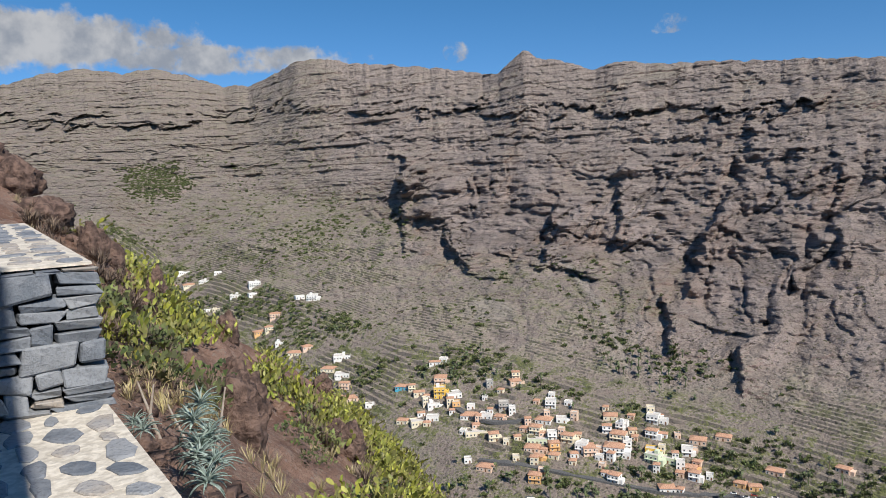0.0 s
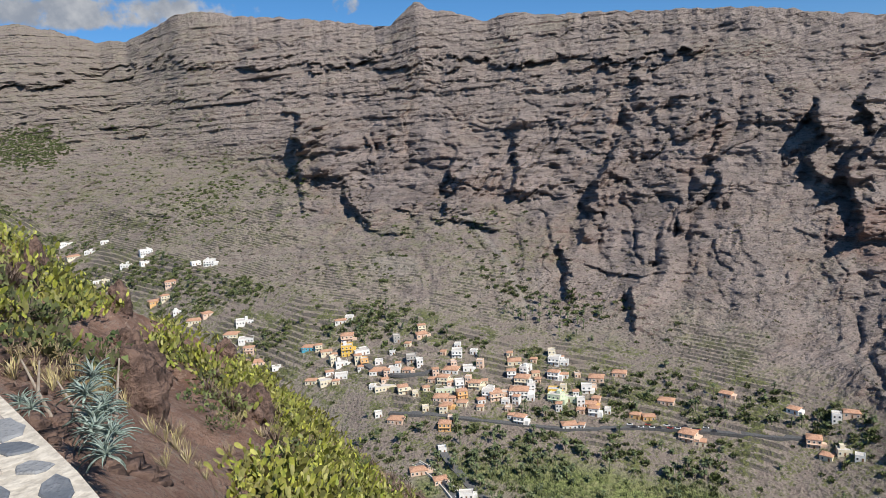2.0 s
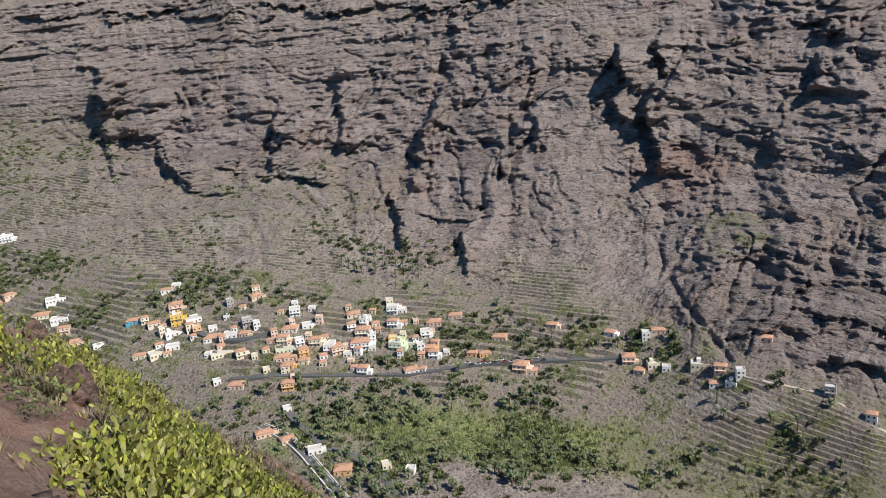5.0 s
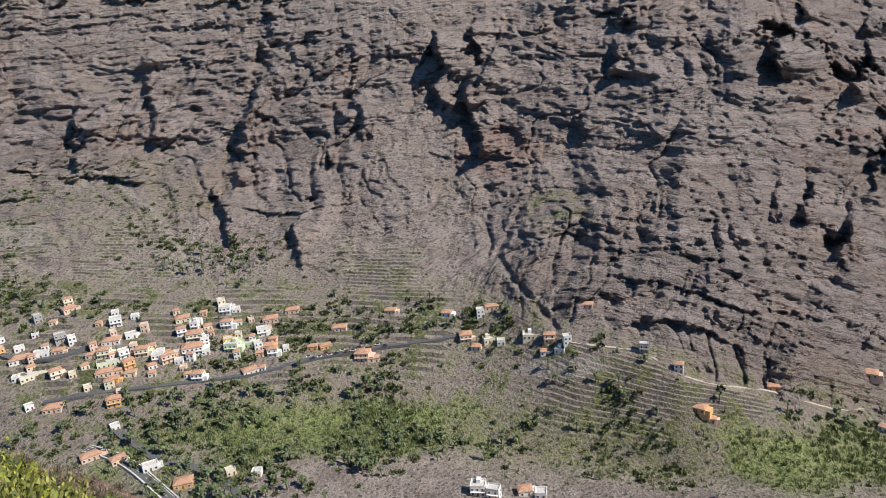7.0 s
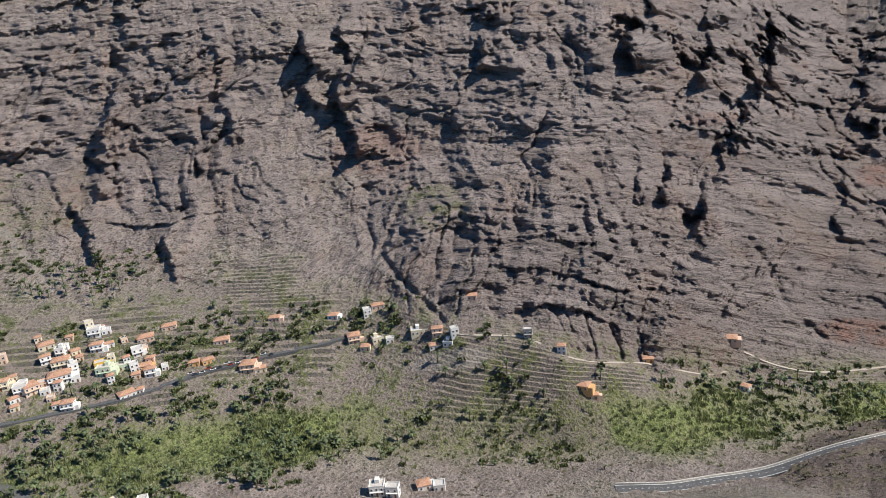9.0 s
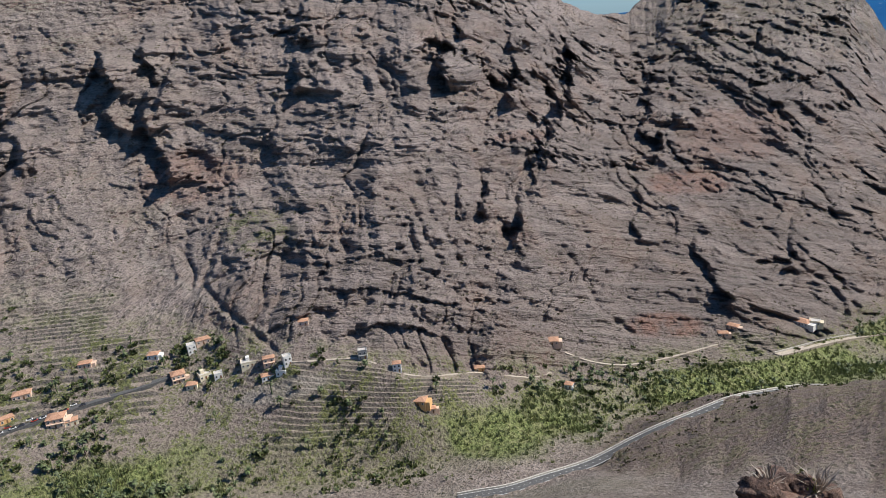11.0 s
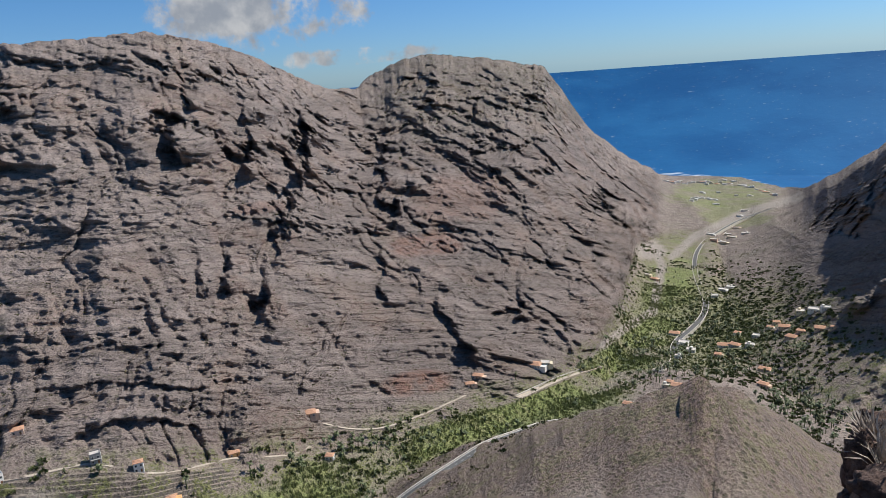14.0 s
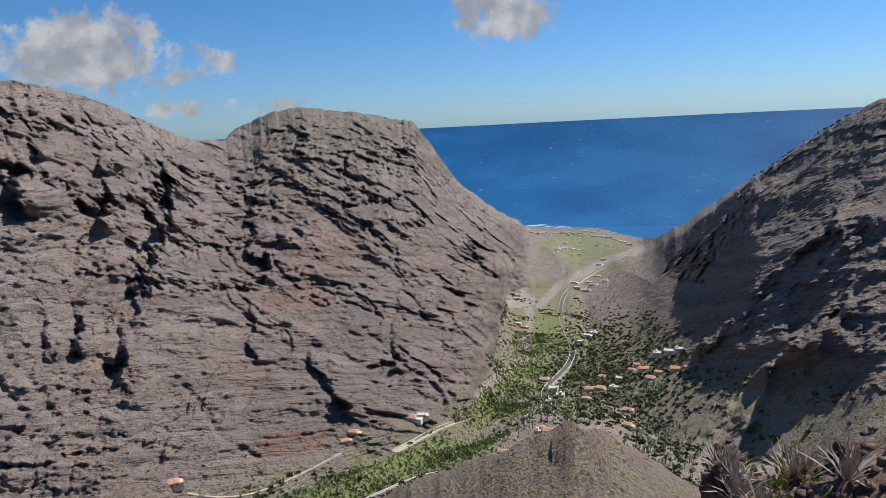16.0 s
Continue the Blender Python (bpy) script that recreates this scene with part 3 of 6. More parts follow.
rise = blur(blur(rise, 8, 1), 8, 0)
q = q + 0.5 * fractal(X / 90, Y / 90, 0 * Z, 3, 107)
Z = Z + plots * 1.0 * rise * (step(0.04, 0.2, q - np.floor(q)) - (q - np.floor(q)))


def link_sheet(name, X, Y, Z, mat, fields):
    n, m = X.shape
    i = np.arange(n * m, dtype=np.int32).reshape(n, m)
    quads = np.stack((i[:-1, :-1], i[:-1, 1:], i[1:, 1:], i[1:, :-1]), -1).reshape(-1, 4)
    me = bpy.data.meshes.new(name)
    me.vertices.add(n * m)
    me.vertices.foreach_set("co", np.stack((X, Y, Z), -1).astype(np.float32).ravel())
    me.loops.add(quads.size)
    me.loops.foreach_set("vertex_index", quads.ravel())
    me.polygons.add(len(quads))
    me.polygons.foreach_set("loop_start", np.arange(0, quads.size, 4, dtype=np.int32))
    me.update(calc_edges=True)
    for key, values in fields.items():
        me.attributes.new(key, "FLOAT", "POINT").data.foreach_set("value", np.asarray(values, np.float32).ravel())
    me.materials.append(mat)
    return new(name, me)


GREEN_BELT = [(5, -29), (20, -29.2), (42, -32.4), (54, -33.2), (63, -32.4), (70, -31.4), (80, -29), (88, -26.6), (93, -24.8), (96, -22.4), (97.6, -20.4), (98.6, -18), (99.2, -16)]
field = along(GREEN_BELT, 2.1) * (1 - on_spur) * (1 - step(100.5, 102, A))
field = field * (1 - step(2.75, 2.95, V) * (1 - step(95, 97, A)))
field = np.maximum(field, along([(97.4, -20.6), (98.6, -17.4), (99.3, -15.2)], 0.7))
field = field * (0.25 + 0.75 * step(-0.35, 0.25, fractal(X / 42, Y / 42, 0 * Z, 4, 141)))
delta = patch(102.2, -10.5, 4.0, 1.25)
field = np.maximum(field, 0.9 * delta * (0.6 + 0.5 * smooth_noise(X / 60, Y / 60, 0 * Z, 17)))
field = np.maximum(field, 0.6 * patch(103.2, -12.0, 2.6, 1.0))
field = np.maximum(field, 0.55 * patch(100.5, -20.5, 5.5, 3.6) * (1 - on_spur))
veg = np.maximum.reduce([plots * 0.55, 0.7 * patch(-14, -4.5, 12, 4.5), 0.45 * patch(4, -9.5, 14, 3.5), 0.35 * step(-36, -34, A) * (1 - step(-12, -6, A)) * step(2.9, 3.1, V),  step(1.75, 2.1, V) * (1 - step(3.0, 3.2, V)), patch(-10, -4.5, 3.0, 2.6) * 0.9, patch(9, -10.5, 8, 3.2) * 0.6, patch(44, -14.5, 3, 2.0) * 0.8, patch(106, -20, 6, 4.0), 0.3 * step(74, 78, A) * step(-7, -3, E0)]) * (1 - on_spur)
veg = np.maximum(veg, 0.55 * on_spur)
red = np.maximum.reduce([patch(79, -13.5, 3.0, 1.0) * 0.45, patch(66, -9.3, 2.2, 0.5) * 0.3, patch(82, -10, 4, 2) * 0.25, patch(40, -9.5, 4, 2) * 0.3, patch(77, -24.5, 3, 1) * 0.5, on_spur * 0.22])
pale = np.maximum.reduce([patch(44, -26.9, 4.2, 0.8) * 0.8, patch(97.0, -14.7, 1.3, 0.7), along([(97.2, -14.2), (97.9, -16), (97.2, -19.4), (95, -20.7), (93.3, -22)], 0.32), along([(98.6, -15.2), (100.4, -13.6), (103.5, -12.0), (107.6, -10.6)], 0.3), patch(3.5, -10.8, 2.4, 0.9) * 0.6,
                          along([(9.6, -7.2), (12.5, -11), (14.4, -15.5)], 0.22) * 0.7, along([(38.0, -11), (35.2, -14.5), (40, -20), (43.5, -22.5)], 0.25) * 0.5])
ground = tagged(link_sheet("ground", X, Y, Z, MATS["terrain"], {"veg": veg, "field": field, "red": red, "pale": pale, "plots": plots, "shade_tone": np.maximum(step(50, 85, A) * step(2.8, 3.0, V), on_spur),
                                                               "bed": sl, "run": C, "rocky": crag * talus, "wallness": wall * (1 - on_spur)}),
                "brown volcanic valley with layered cliffs and terraced foot slopes", "terrain", kind="structure")
SIGHT = np.degrees(np.arctan2(Z - EYE, np.hypot(X, Y)))


def on_ground(a, e):
    """The first place of the land met from the lookout at that bearing and angle."""
    i = int(np.clip(round((a - AZ0) * per_degree), 0, COLS - 1))
    j = int(np.argmax(SIGHT[i, 20:] >= e)) + 20
    f = np.clip((e - SIGHT[i, j - 1]) / (SIGHT[i, j] - SIGHT[i, j - 1] + 1e-9), 0, 1)
    p, q = (Vector((X[i, k], Y[i, k], Z[i, k])) for k in (j - 1, j))
    return p.lerp(q, f)


# the sea: level off the shore, then lifted towards the horizon, which lies nearer here than in truth
saz = np.linspace(60, 150, 181)[:, None]
sf = np.linspace(0, 1, 220)[None, :] ** 0.9
sr = 2900 + 2020 * sf + 0 * saz
sel = -9.06 + (9.06 - 0.72) * np.clip((sr - 3510) / 1410, 0, 1)
sz = np.where(sr < 3510, 0.0, np.maximum(0.0, EYE + sr * np.tan(np.radians(sel))))
tagged(link_sheet("sea", sr * np.sin(np.radians(saz)), sr * np.cos(np.radians(saz)), sz, MATS["sea_water"], {"surf": step(0.6, 0.9, 1 - np.abs(sr - np.interp(saz, (89, 97, 97.9, 100.8, 103.5, 105.7, 108), (3250, 3330, 3560, 3510, 3440, 3220, 2960)) - 9 * np.sin(saz * 3.7) - 5 * np.sin(saz * 9.1)) / 24) * step(91, 93, saz)}),
       "deep blue ocean with scattered white caps", "sea", kind="structure")

# ---- small materials ----


def simple(name, a, b, scale, rough=0.9, depth=0.0, detail=5, vary=0.0, extra=None):
    """Two tones mixed by noise of that scale, with a bump, and some change from one object to the next."""
    def paint(N, p):
        n = N.noise(p, scale, detail, 0.62)
        out = N.mix(N.ramp(n, 0.36, 0.64), a, b)
        stain = N.noise(p, scale * 0.17, 3)
        out = N.mix(N.math("MULTIPLY", N.ramp(stain, 0.5, 0.75), 0.3), out, tuple(0.55 * c for c in a))
        if vary:
            info = N.add("ShaderNodeObjectInfo").outputs["Random"]
            isle = N.add("ShaderNodeNewGeometry").outputs["Random Per Island"]
            r = N.math("FRACT", N.math("ADD", info, isle))
            hsv = N.add("ShaderNodeHueSaturation", {"Saturation": N.math("ADD", 0.85, N.math("MULTIPLY", r, 0.3)), "Value": N.math("ADD", 1 - 0.5 * vary, N.math("MULTIPLY", r, vary)), "Color": out})
            N.link(N.math("ADD", 0.5 - 0.02 * vary, N.math("MULTIPLY", r, 0.04 * vary)), hsv.inputs["Hue"])
            out = hsv.outputs[0]
        return out, rough, (n if depth else None), depth, (extra or {})
    return material(name, paint)


WALLS = [simple("plaster_" + n, c, tuple(min(1, 1.12 * v) for v in c), 0.8, 0.85, 0.02) for n, c in (
    ("white", (0.74, 0.72, 0.68)), ("cream", (0.70, 0.62, 0.46)), ("orange", (0.66, 0.40, 0.18)), ("peach", (0.68, 0.50, 0.38)),
    ("turquoise", (0.10, 0.42, 0.55)), ("yellow", (0.68, 0.44, 0.10)), ("pale_green", (0.58, 0.64, 0.46)), ("grey", (0.36, 0.34, 0.31)))]
simple("roof_tiles", (0.40, 0.21, 0.13), (0.60, 0.36, 0.24), 1.6, 0.85, 0.05)
simple("roof_screed", (0.50, 0.46, 0.42), (0.64, 0.60, 0.55), 0.7, 0.9, 0.02)
simple("window_dark", (0.03, 0.035, 0.04), (0.06, 0.065, 0.07), 1.0, 0.25)
simple("door_wood", (0.16, 0.08, 0.04), (0.24, 0.13, 0.07), 3.0, 0.6)
simple("asphalt", (0.085, 0.085, 0.088), (0.14, 0.138, 0.135), 0.9, 0.9, 0.02)
simple("road_paint", (0.70, 0.70, 0.68), (0.82, 0.82, 0.80), 2.0, 0.7)
simple("parapet_stone", (0.46, 0.43, 0.38), (0.66, 0.62, 0.56), 1.2, 0.9, 0.05)
simple("track_dirt", (0.36, 0.30, 0.24), (0.52, 0.45, 0.37), 0.8, 0.95, 0.05)
simple("palm_trunk", (0.10, 0.075, 0.05), (0.18, 0.14, 0.10), 3.0, 0.95, 0.05)
simple("palm_leaf", (0.075, 0.098, 0.046), (0.17, 0.195, 0.095), 0.5, 0.55, vary=0.7)
simple("bush_leaf", (0.060, 0.080, 0.032), (0.17, 0.185, 0.075), 0.6, 0.75, vary=0.9)
simple("cane_leaf", (0.14, 0.17, 0.072), (0.29, 0.31, 0.14), 0.25, 0.7, vary=0.7)
simple("scrub_leaf", (0.085, 0.08, 0.045), (0.19, 0.17, 0.10), 0.5, 0.9, vary=0.8)
simple("car_white", (0.7, 0.7, 0.7), (0.8, 0.8, 0.8), 1.0, 0.3)
simple("car_dark", (0.04, 0.045, 0.06), (0.06, 0.065, 0.09), 1.0, 0.3)
simple("car_red", (0.4, 0.04, 0.03), (0.5, 0.06, 0.04), 1.0, 0.3)


def link_mesh(name, bm_or_mesh, mats, parent=None, label=""):
    if isinstance(bm_or_mesh, bmesh.types.BMesh):
        me = bpy.data.meshes.new(name)
        bm_or_mesh.to_mesh(me)
        bm_or_mesh.free()
    else:
        me = bm_or_mesh
    if not me.materials:
        for m in mats if isinstance(mats, (list, tuple)) else [mats]:
            me.materials.append(m)
    ob = new(name, me)
    if parent is not None:
        ob.parent = parent
    if label:
        ob["label"] = label
    return ob


def part(name, bm, mat, parent, label=""):
    return link_mesh(name, bm, mat, parent, label)


def empty(name, m):
    ob = new(name)
    ob.empty_display_size = 0.5
    ob.matrix_world = m
    return ob


def box(bm, x0, x1, y0, y1, z0, z1, bevel=0.0):
    r = bmesh.ops.create_cube(bm, size=1.0, matrix=Matrix.Translation(((x0 + x1) / 2, (y0 + y1) / 2, (z0 + z1) / 2)) @ Matrix.Diagonal((x1 - x0, y1 - y0, z1 - z0, 1)))
    if bevel:
        edges = list({e for v in r["verts"] for e in v.link_edges})
        bmesh.ops.bevel(bm, geom=edges, offset=bevel, segments=1, affect="EDGES")
    return r["verts"]


def mesh_of(name, verts, faces, mat, smooth=False):
    me = bpy.data.meshes.new(name)
    me.from_pydata([tuple(v) for v in verts], [], faces)
    me.materials.append(mat)
    if smooth:
        me.polygons.foreach_set("use_smooth", [True] * len(me.polygons))
    return me


# ---- roads ----
def spline(pts, n):
    """Points along a smooth line through pts."""
    out = []
    P = [pts[0]] + list(pts) + [pts[-1]]
    for k in range(1, len(P) - 2):
        a, b, c, d = P[k - 1:k + 3]
        for i in range(n):
            t = i / n
            out.append(0.5 * (2 * b + (c - a) * t + (2 * a - 5 * b + 4 * c - d) * t * t + (3 * b - a - 3 * c + d) * t ** 3))
    return out + [pts[-1]]


def strip(name, line, left, right, low, top, mat, parent):
    """A solid band along a line between two offsets to its right-hand side."""
    verts, faces = [], []
    for k, p in enumerate(line):
        d = line[min(k + 1, len(line) - 1)] - line[max(k - 1, 0)]
        d.z = 0
        s = Vector((d.y, -d.x, 0)).normalized()
        for off, z in ((left, low), (left, top), (right, top), (right, low)):
            q = p + s * off
            verts.append((q.x, q.y, q.z + z))
    for k in range(len(line) - 1):
        for i in range(3):
            faces.append((4 * k + i, 4 * k + i + 1, 4 * k + 5 + i, 4 * k + 4 + i))
    return link_mesh(name, mesh_of(name, verts, faces, mat), mat, parent)


def road(name, sights, width, mat, label, edge=0.0, marks=True, both=False, lift=0.35):
    fine = []
    for (a0, e0), (a1, e1) in zip(sights, sights[1:]):
        n = max(1, int(math.hypot(a1 - a0, e1 - e0) / 0.8))
        fine += [(a0 + (a1 - a0) * k / n, e0 + (e1 - e0) * k / n) for k in range(n)]
    pts = [on_ground(a, e) for a, e in fine + [sights[-1]]]
    for _ in range(2):
        pts = [pts[0]] + [(pts[k - 1] + pts[k] * 2 + pts[k + 1]) / 4 for k in range(1, len(pts) - 1)] + [pts[-1]]
    for _ in range(2):
        for k in range(1, len(pts) - 1):
            pts[k].z = (pts[k - 1].z + pts[k].z * 2 + pts[k + 1].z) / 4
    line = spline(pts, 3)
    h = width / 2
    body = strip(name, line, -h, h, -2.0, lift, mat, None)
    tagged(body, label, "road", kind="structure")
    if edge:
        for s in ((-1, 1) if both else (-1,)):
            a, b = sorted((s * h, s * (h + 0.7)))
            strip("parapet", line, a, b, -5.0, lift + edge, MATS["parapet_stone"], body)
    if marks:
        for off in (-h + 0.45, h - 0.45):
            strip("edge_line", line, off - 0.14, off + 0.14, lift, lift + 0.05, MATS["road_paint"], body)
        for k in range(0, len(line) - 2, 2):
            strip("centre_line", [line[k].lerp(line[k + 1], 0.15), line[k].lerp(line[k + 1], 0.75)], -0.1, 0.1, lift, lift + 0.05, MATS["road_paint"], body)
    return line


near_road = road("road_1", [(58, -39), (63.1, -37.4), (68.2, -36.0), (71.9, -35.3), (74.9, -34.9), (78.3, -34.3), (82.0, -33.0), (85.1, -31.7), (89.1, -30.1), (93.2, -28.5), (96, -27.5)], 7.0, MATS["asphalt"],
                 "grey asphalt valley road with a pale stone parapet and white lines", 1.0)
road("road_2", [(4.0, -26.4), (5.5, -27.3), (6.5, -28.1), (7.7, -29.8), (8.9, -31.5), (10.5, -33.8)], 6.0, MATS["asphalt"], "asphalt road with pale parapets winding below the hillside", 0.9, True, True)
road("road_3", [(6.1, -25.1), (6.2, -26.4), (7.2, -26.9), (8.4, -27.7), (8.2, -28.6), (9.8, -29.2), (11.6, -30.0), (13.2, -31.2), (14.3, -32.4), (14.9, -33.6)], 5.5, MATS["asphalt"], "narrow asphalt hairpin road between palms", 0.0, False)
village_road = road("road_4", [(2.1, -22.3), (5.9, -22.8), (11.6, -23.7), (17.0, -24.3), (21.3, -24.1), (25.6, -24.0), (29.3, -24.0), (32.5, -24.0), (35.1, -23.8)], 6.0, MATS["asphalt"], "grey asphalt village street along the terraces", 0.0, False)
road("road_5", [(-0.4, -17.5), (0.7, -19.0), (4.4, -19.8), (6.3, -19.3)], 5.0, MATS["asphalt"], "short asphalt side street among houses", 0.0, False)
road("road_6", [(97.4, -24.0), (99.5, -23.2), (98.9, -22.6), (98.5, -22.0), (99.9, -21.0), (101.1, -20.1), (101.5, -18.3), (100.9, -17.8), (100.2, -16.5), (99.8, -15.0), (100.9, -13.9), (103.5, -12.5), (105.7, -11.5)], 8.0, MATS["asphalt"],
     "grey coast road with pale parapets running to the sea", 1.4, False, True, 1.0)
road("track_1", [(44.5, -24.8), (47.0, -25.2), (50.9, -25.5), (54.3, -27.4), (56.6, -27.8), (61.2, -27.8), (65.6, -28.6), (67.4, -28.1)], 2.6, MATS["track_dirt"], "pale dirt track along the foot of the cliff", 0.0, False)
road("track_2", [(68.8, -26.6), (70.2, -27.3), (73.6, -27.7), (77.3, -27.0), (81.3, -25.7)], 2.4, MATS["track_dirt"], "pale dirt path between old terraces", 0.0, False)
road("track_3", [(85.9, -26.1), (87.9, -25.3), (90.4, -24.4), (92.9, -23.7)], 6.0, MATS["track_dirt"], "pale river track beside a concrete bank", 1.6, False)

# ---- houses ----
# each: bearing and angle of its foot, width in degrees, storeys, colour, tiled or flat roof
HAMLET_A = [
    (-20.5, -6.6, 0.91, 1, 0, 0),
    (-21.5, -7.5, 0.91, 1, 3, 1),
    (-20.1, -7.6, 1.0, 1, 1, 1),
    (-19.1, -7.4, 0.73, 1, 0, 0),
    (-18.0, -6.8, 0.55, 1, 0, 0),
    (-16.8, -8.7, 0.82, 1, 0, 0),
    (-15.3, -8.0, 0.91, 2, 0, 0),
    (-15.5, -8.7, 0.64, 1, 0, 0),
    (-11.9, -9.2, 0.73, 1, 0, 0),
    (-11.0, -9.4, 0.82, 2, 0, 0),
    (-19.0, -9.6, 0.73, 1, 0, 0),
    (-18.3, -9.6, 0.55, 1, 1, 0),
    (-13.9, -10.6, 0.82, 2, 3, 1),
    (-15.1, -11.7, 1.0, 1, 2, 1),
    (-14.4, -11.6, 0.64, 2, 1, 1),
    (-13.7, -12.7, 0.64, 1, 0, 0),
]
HAMLET_B = [
    (-12.6, -13.6, 1.18, 1, 1, 1),
    (-11.5, -13.2, 0.82, 1, 3, 1),
    (-8.8, -14.2, 1.36, 1, 0, 0),
    (-10.1, -15.3, 1.09, 2, 1, 1),
    (-8.9, -15.6, 1.18, 1, 0, 0),
    (-10.2, -16.0, 0.91, 1, 0, 0),
    (-8.8, -16.5, 0.82, 2, 3, 1),
    (-9.6, -17.4, 1.36, 1, 0, 1),
    (-8.3, -17.5, 1.09, 1, 3, 1),
    (-6.8, -18.1, 0.73, 1, 0, 0),
    (-4.1, -16.9, 1.09, 1, 4, 1),
    (-1.3, -15.1, 0.91, 1, 0, 1),
    (-2.7, -17.4, 0.91, 1, 1, 1),
    (-1.5, -18.4, 1.0, 1, 0, 0),
    (-1.7, -19.4, 1.0, 1, 0, 0),
]
HAMLET_C = [
    (-0.9, -16.6, 1.0, 2, 3, 1),
    (-1.0, -17.7, 0.91, 3, 5, 0),
    (0.3, -17.7, 1.18, 1, 0, 0),
    (-4.2, -19.5, 0.91, 1, 1, 1),
    (-2.9, -19.7, 1.09, 1, 1, 0),
    (0.4, -18.6, 0.64, 2, 2, 0),
    (1.3, -19.4, 1.36, 1, 0, 1),
    (1.5, -18.6, 0.64, 1, 0, 0),
    (2.7, -19.4, 1.0, 1, 0, 0),
    (3.8, -19.5, 0.82, 1, 3, 1),
    (4.3, -18.7, 0.82, 2, 7, 0),
    (1.9, -20.7, 1.73, 1, 1, 0),
    (3.4, -21.1, 0.82, 2, 1, 1),
    (3.2, -17.0, 0.55, 2, 7, 0),
    (5.3, -16.8, 0.91, 1, 3, 1),
]
HAMLET_D = [
    (7.4, -19.8, 1.27, 1, 0, 1),
    (8.1, -18.6, 0.82, 2, 0, 0),
    (9.4, -18.4, 0.55, 1, 0, 0),
    (9.0, -19.7, 0.82, 1, 0, 0),
    (12.9, -19.4, 1.09, 1, 1, 1),
    (13.9, -19.8, 0.45, 1, 0, 0),
    (16.1, -19.5, 0.91, 2, 0, 0),
    (17.0, -19.5, 0.64, 1, 0, 0),
    (16.0, -20.6, 0.91, 2, 0, 1),
    (16.9, -20.5, 0.73, 1, 0, 1),
    (12.6, -20.4, 0.73, 2, 0, 1),
    (13.4, -21.0, 1.18, 2, 1, 1),
    (12.9, -21.7, 0.91, 1, 0, 0),
    (5.8, -20.4, 0.73, 1, 3, 1),
    (6.7, -20.6, 0.91, 2, 1, 1),
]
HAMLET_E = [
    (6.9, -21.3, 1.55, 1, 6, 0),
    (8.2, -21.0, 0.73, 2, 0, 0),
    (9.3, -21.2, 1.0, 2, 1, 1),
    (8.4, -21.8, 0.82, 2, 2, 1),
    (6.4, -21.9, 1.18, 1, 3, 1),
    (6.9, -22.5, 0.82, 1, 2, 1),
    (8.2, -22.4, 0.82, 1, 1, 1),
    (9.7, -22.8, 0.55, 1, 1, 1),
    (10.4, -21.9, 0.91, 2, 0, 0),
    (11.2, -22.1, 1.0, 2, 3, 1),
    (11.9, -22.4, 0.64, 1, 0, 0),
    (13.1, -22.0, 1.55, 2, 0, 1),
    (14.1, -21.5, 0.64, 2, 0, 0),
    (16.0, -21.7, 0.91, 1, 5, 0),
    (16.0, -22.4, 1.09, 2, 6, 0),
]
HAMLET_F = [
    (17.3, -22.3, 1.0, 1, 6, 0),
    (18.7, -21.7, 0.82, 2, 0, 0),
    (18.2, -22.7, 0.64, 2, 0, 0),
    (18.9, -22.8, 0.91, 1, 2, 1),
    (19.2, -23.4, 0.82, 2, 0, 1),
    (6.6, -24.2, 1.0, 2, 2, 1),
    (13.0, -24.0, 0.91, 2, 0, 1),
    (17.3, -24.4, 1.18, 1, 0, 1),
    (2.4, -23.3, 1.27, 1, 3, 1),
    (20.4, -23.2, 0.45, 1, 0, 0),
    (19.5, -20.8, 1.18, 1, 3, 1),
    (21.4, -20.4, 1.09, 1, 3, 1),
]
HAMLET_G = [
    (25.0, -22.4, 1.18, 1, 3, 1),
    (23.7, -23.6, 0.91, 1, 2, 1),
    (22.5, -23.5, 0.82, 1, 2, 1),
    (26.5, -25.0, 1.18, 2, 3, 1),
    (27.6, -25.2, 0.82, 1, 1, 1),
    (29.5, -21.6, 0.91, 1, 3, 1),
    (34.3, -22.3, 0.82, 1, 0, 1),
    (37.3, -22.6, 0.64, 2, 0, 0),
    (38.3, -22.1, 1.09, 1, 3, 1),
    (35.8, -24.5, 1.0, 2, 3, 1),
    (36.6, -25.2, 0.82, 1, 1, 1),
    (37.9, -24.7, 0.91, 1, 1, 0),
    (38.9, -24.9, 0.64, 1, 0, 0),
]
HAMLET_H = [
    (41.5, -24.6, 1.36, 1, 1, 0),
    (43.1, -24.9, 0.91, 2, 3, 1),
    (43.8, -25.8, 0.82, 1, 0, 0),
    (44.6, -25.1, 0.64, 2, 0, 0),
    (42.8, -25.9, 1.0, 1, 0, 1),
    (46.4, -22.3, 0.82, 1, 3, 1),
    (51.0, -25.7, 0.73, 2, 7, 0),
    (53.8, -27.1, 0.68, 2, 0, 1),
    (61.1, -27.8, 0.82, 1, 2, 1),
    (55.3, -29.9, 1.18, 1, 2, 1),
    (56.4, -30.6, 0.91, 1, 3, 1),
    (67.7, -26.0, 1.0, 1, 3, 1),
    (68.9, -29.4, 0.64, 1, 0, 1),
]
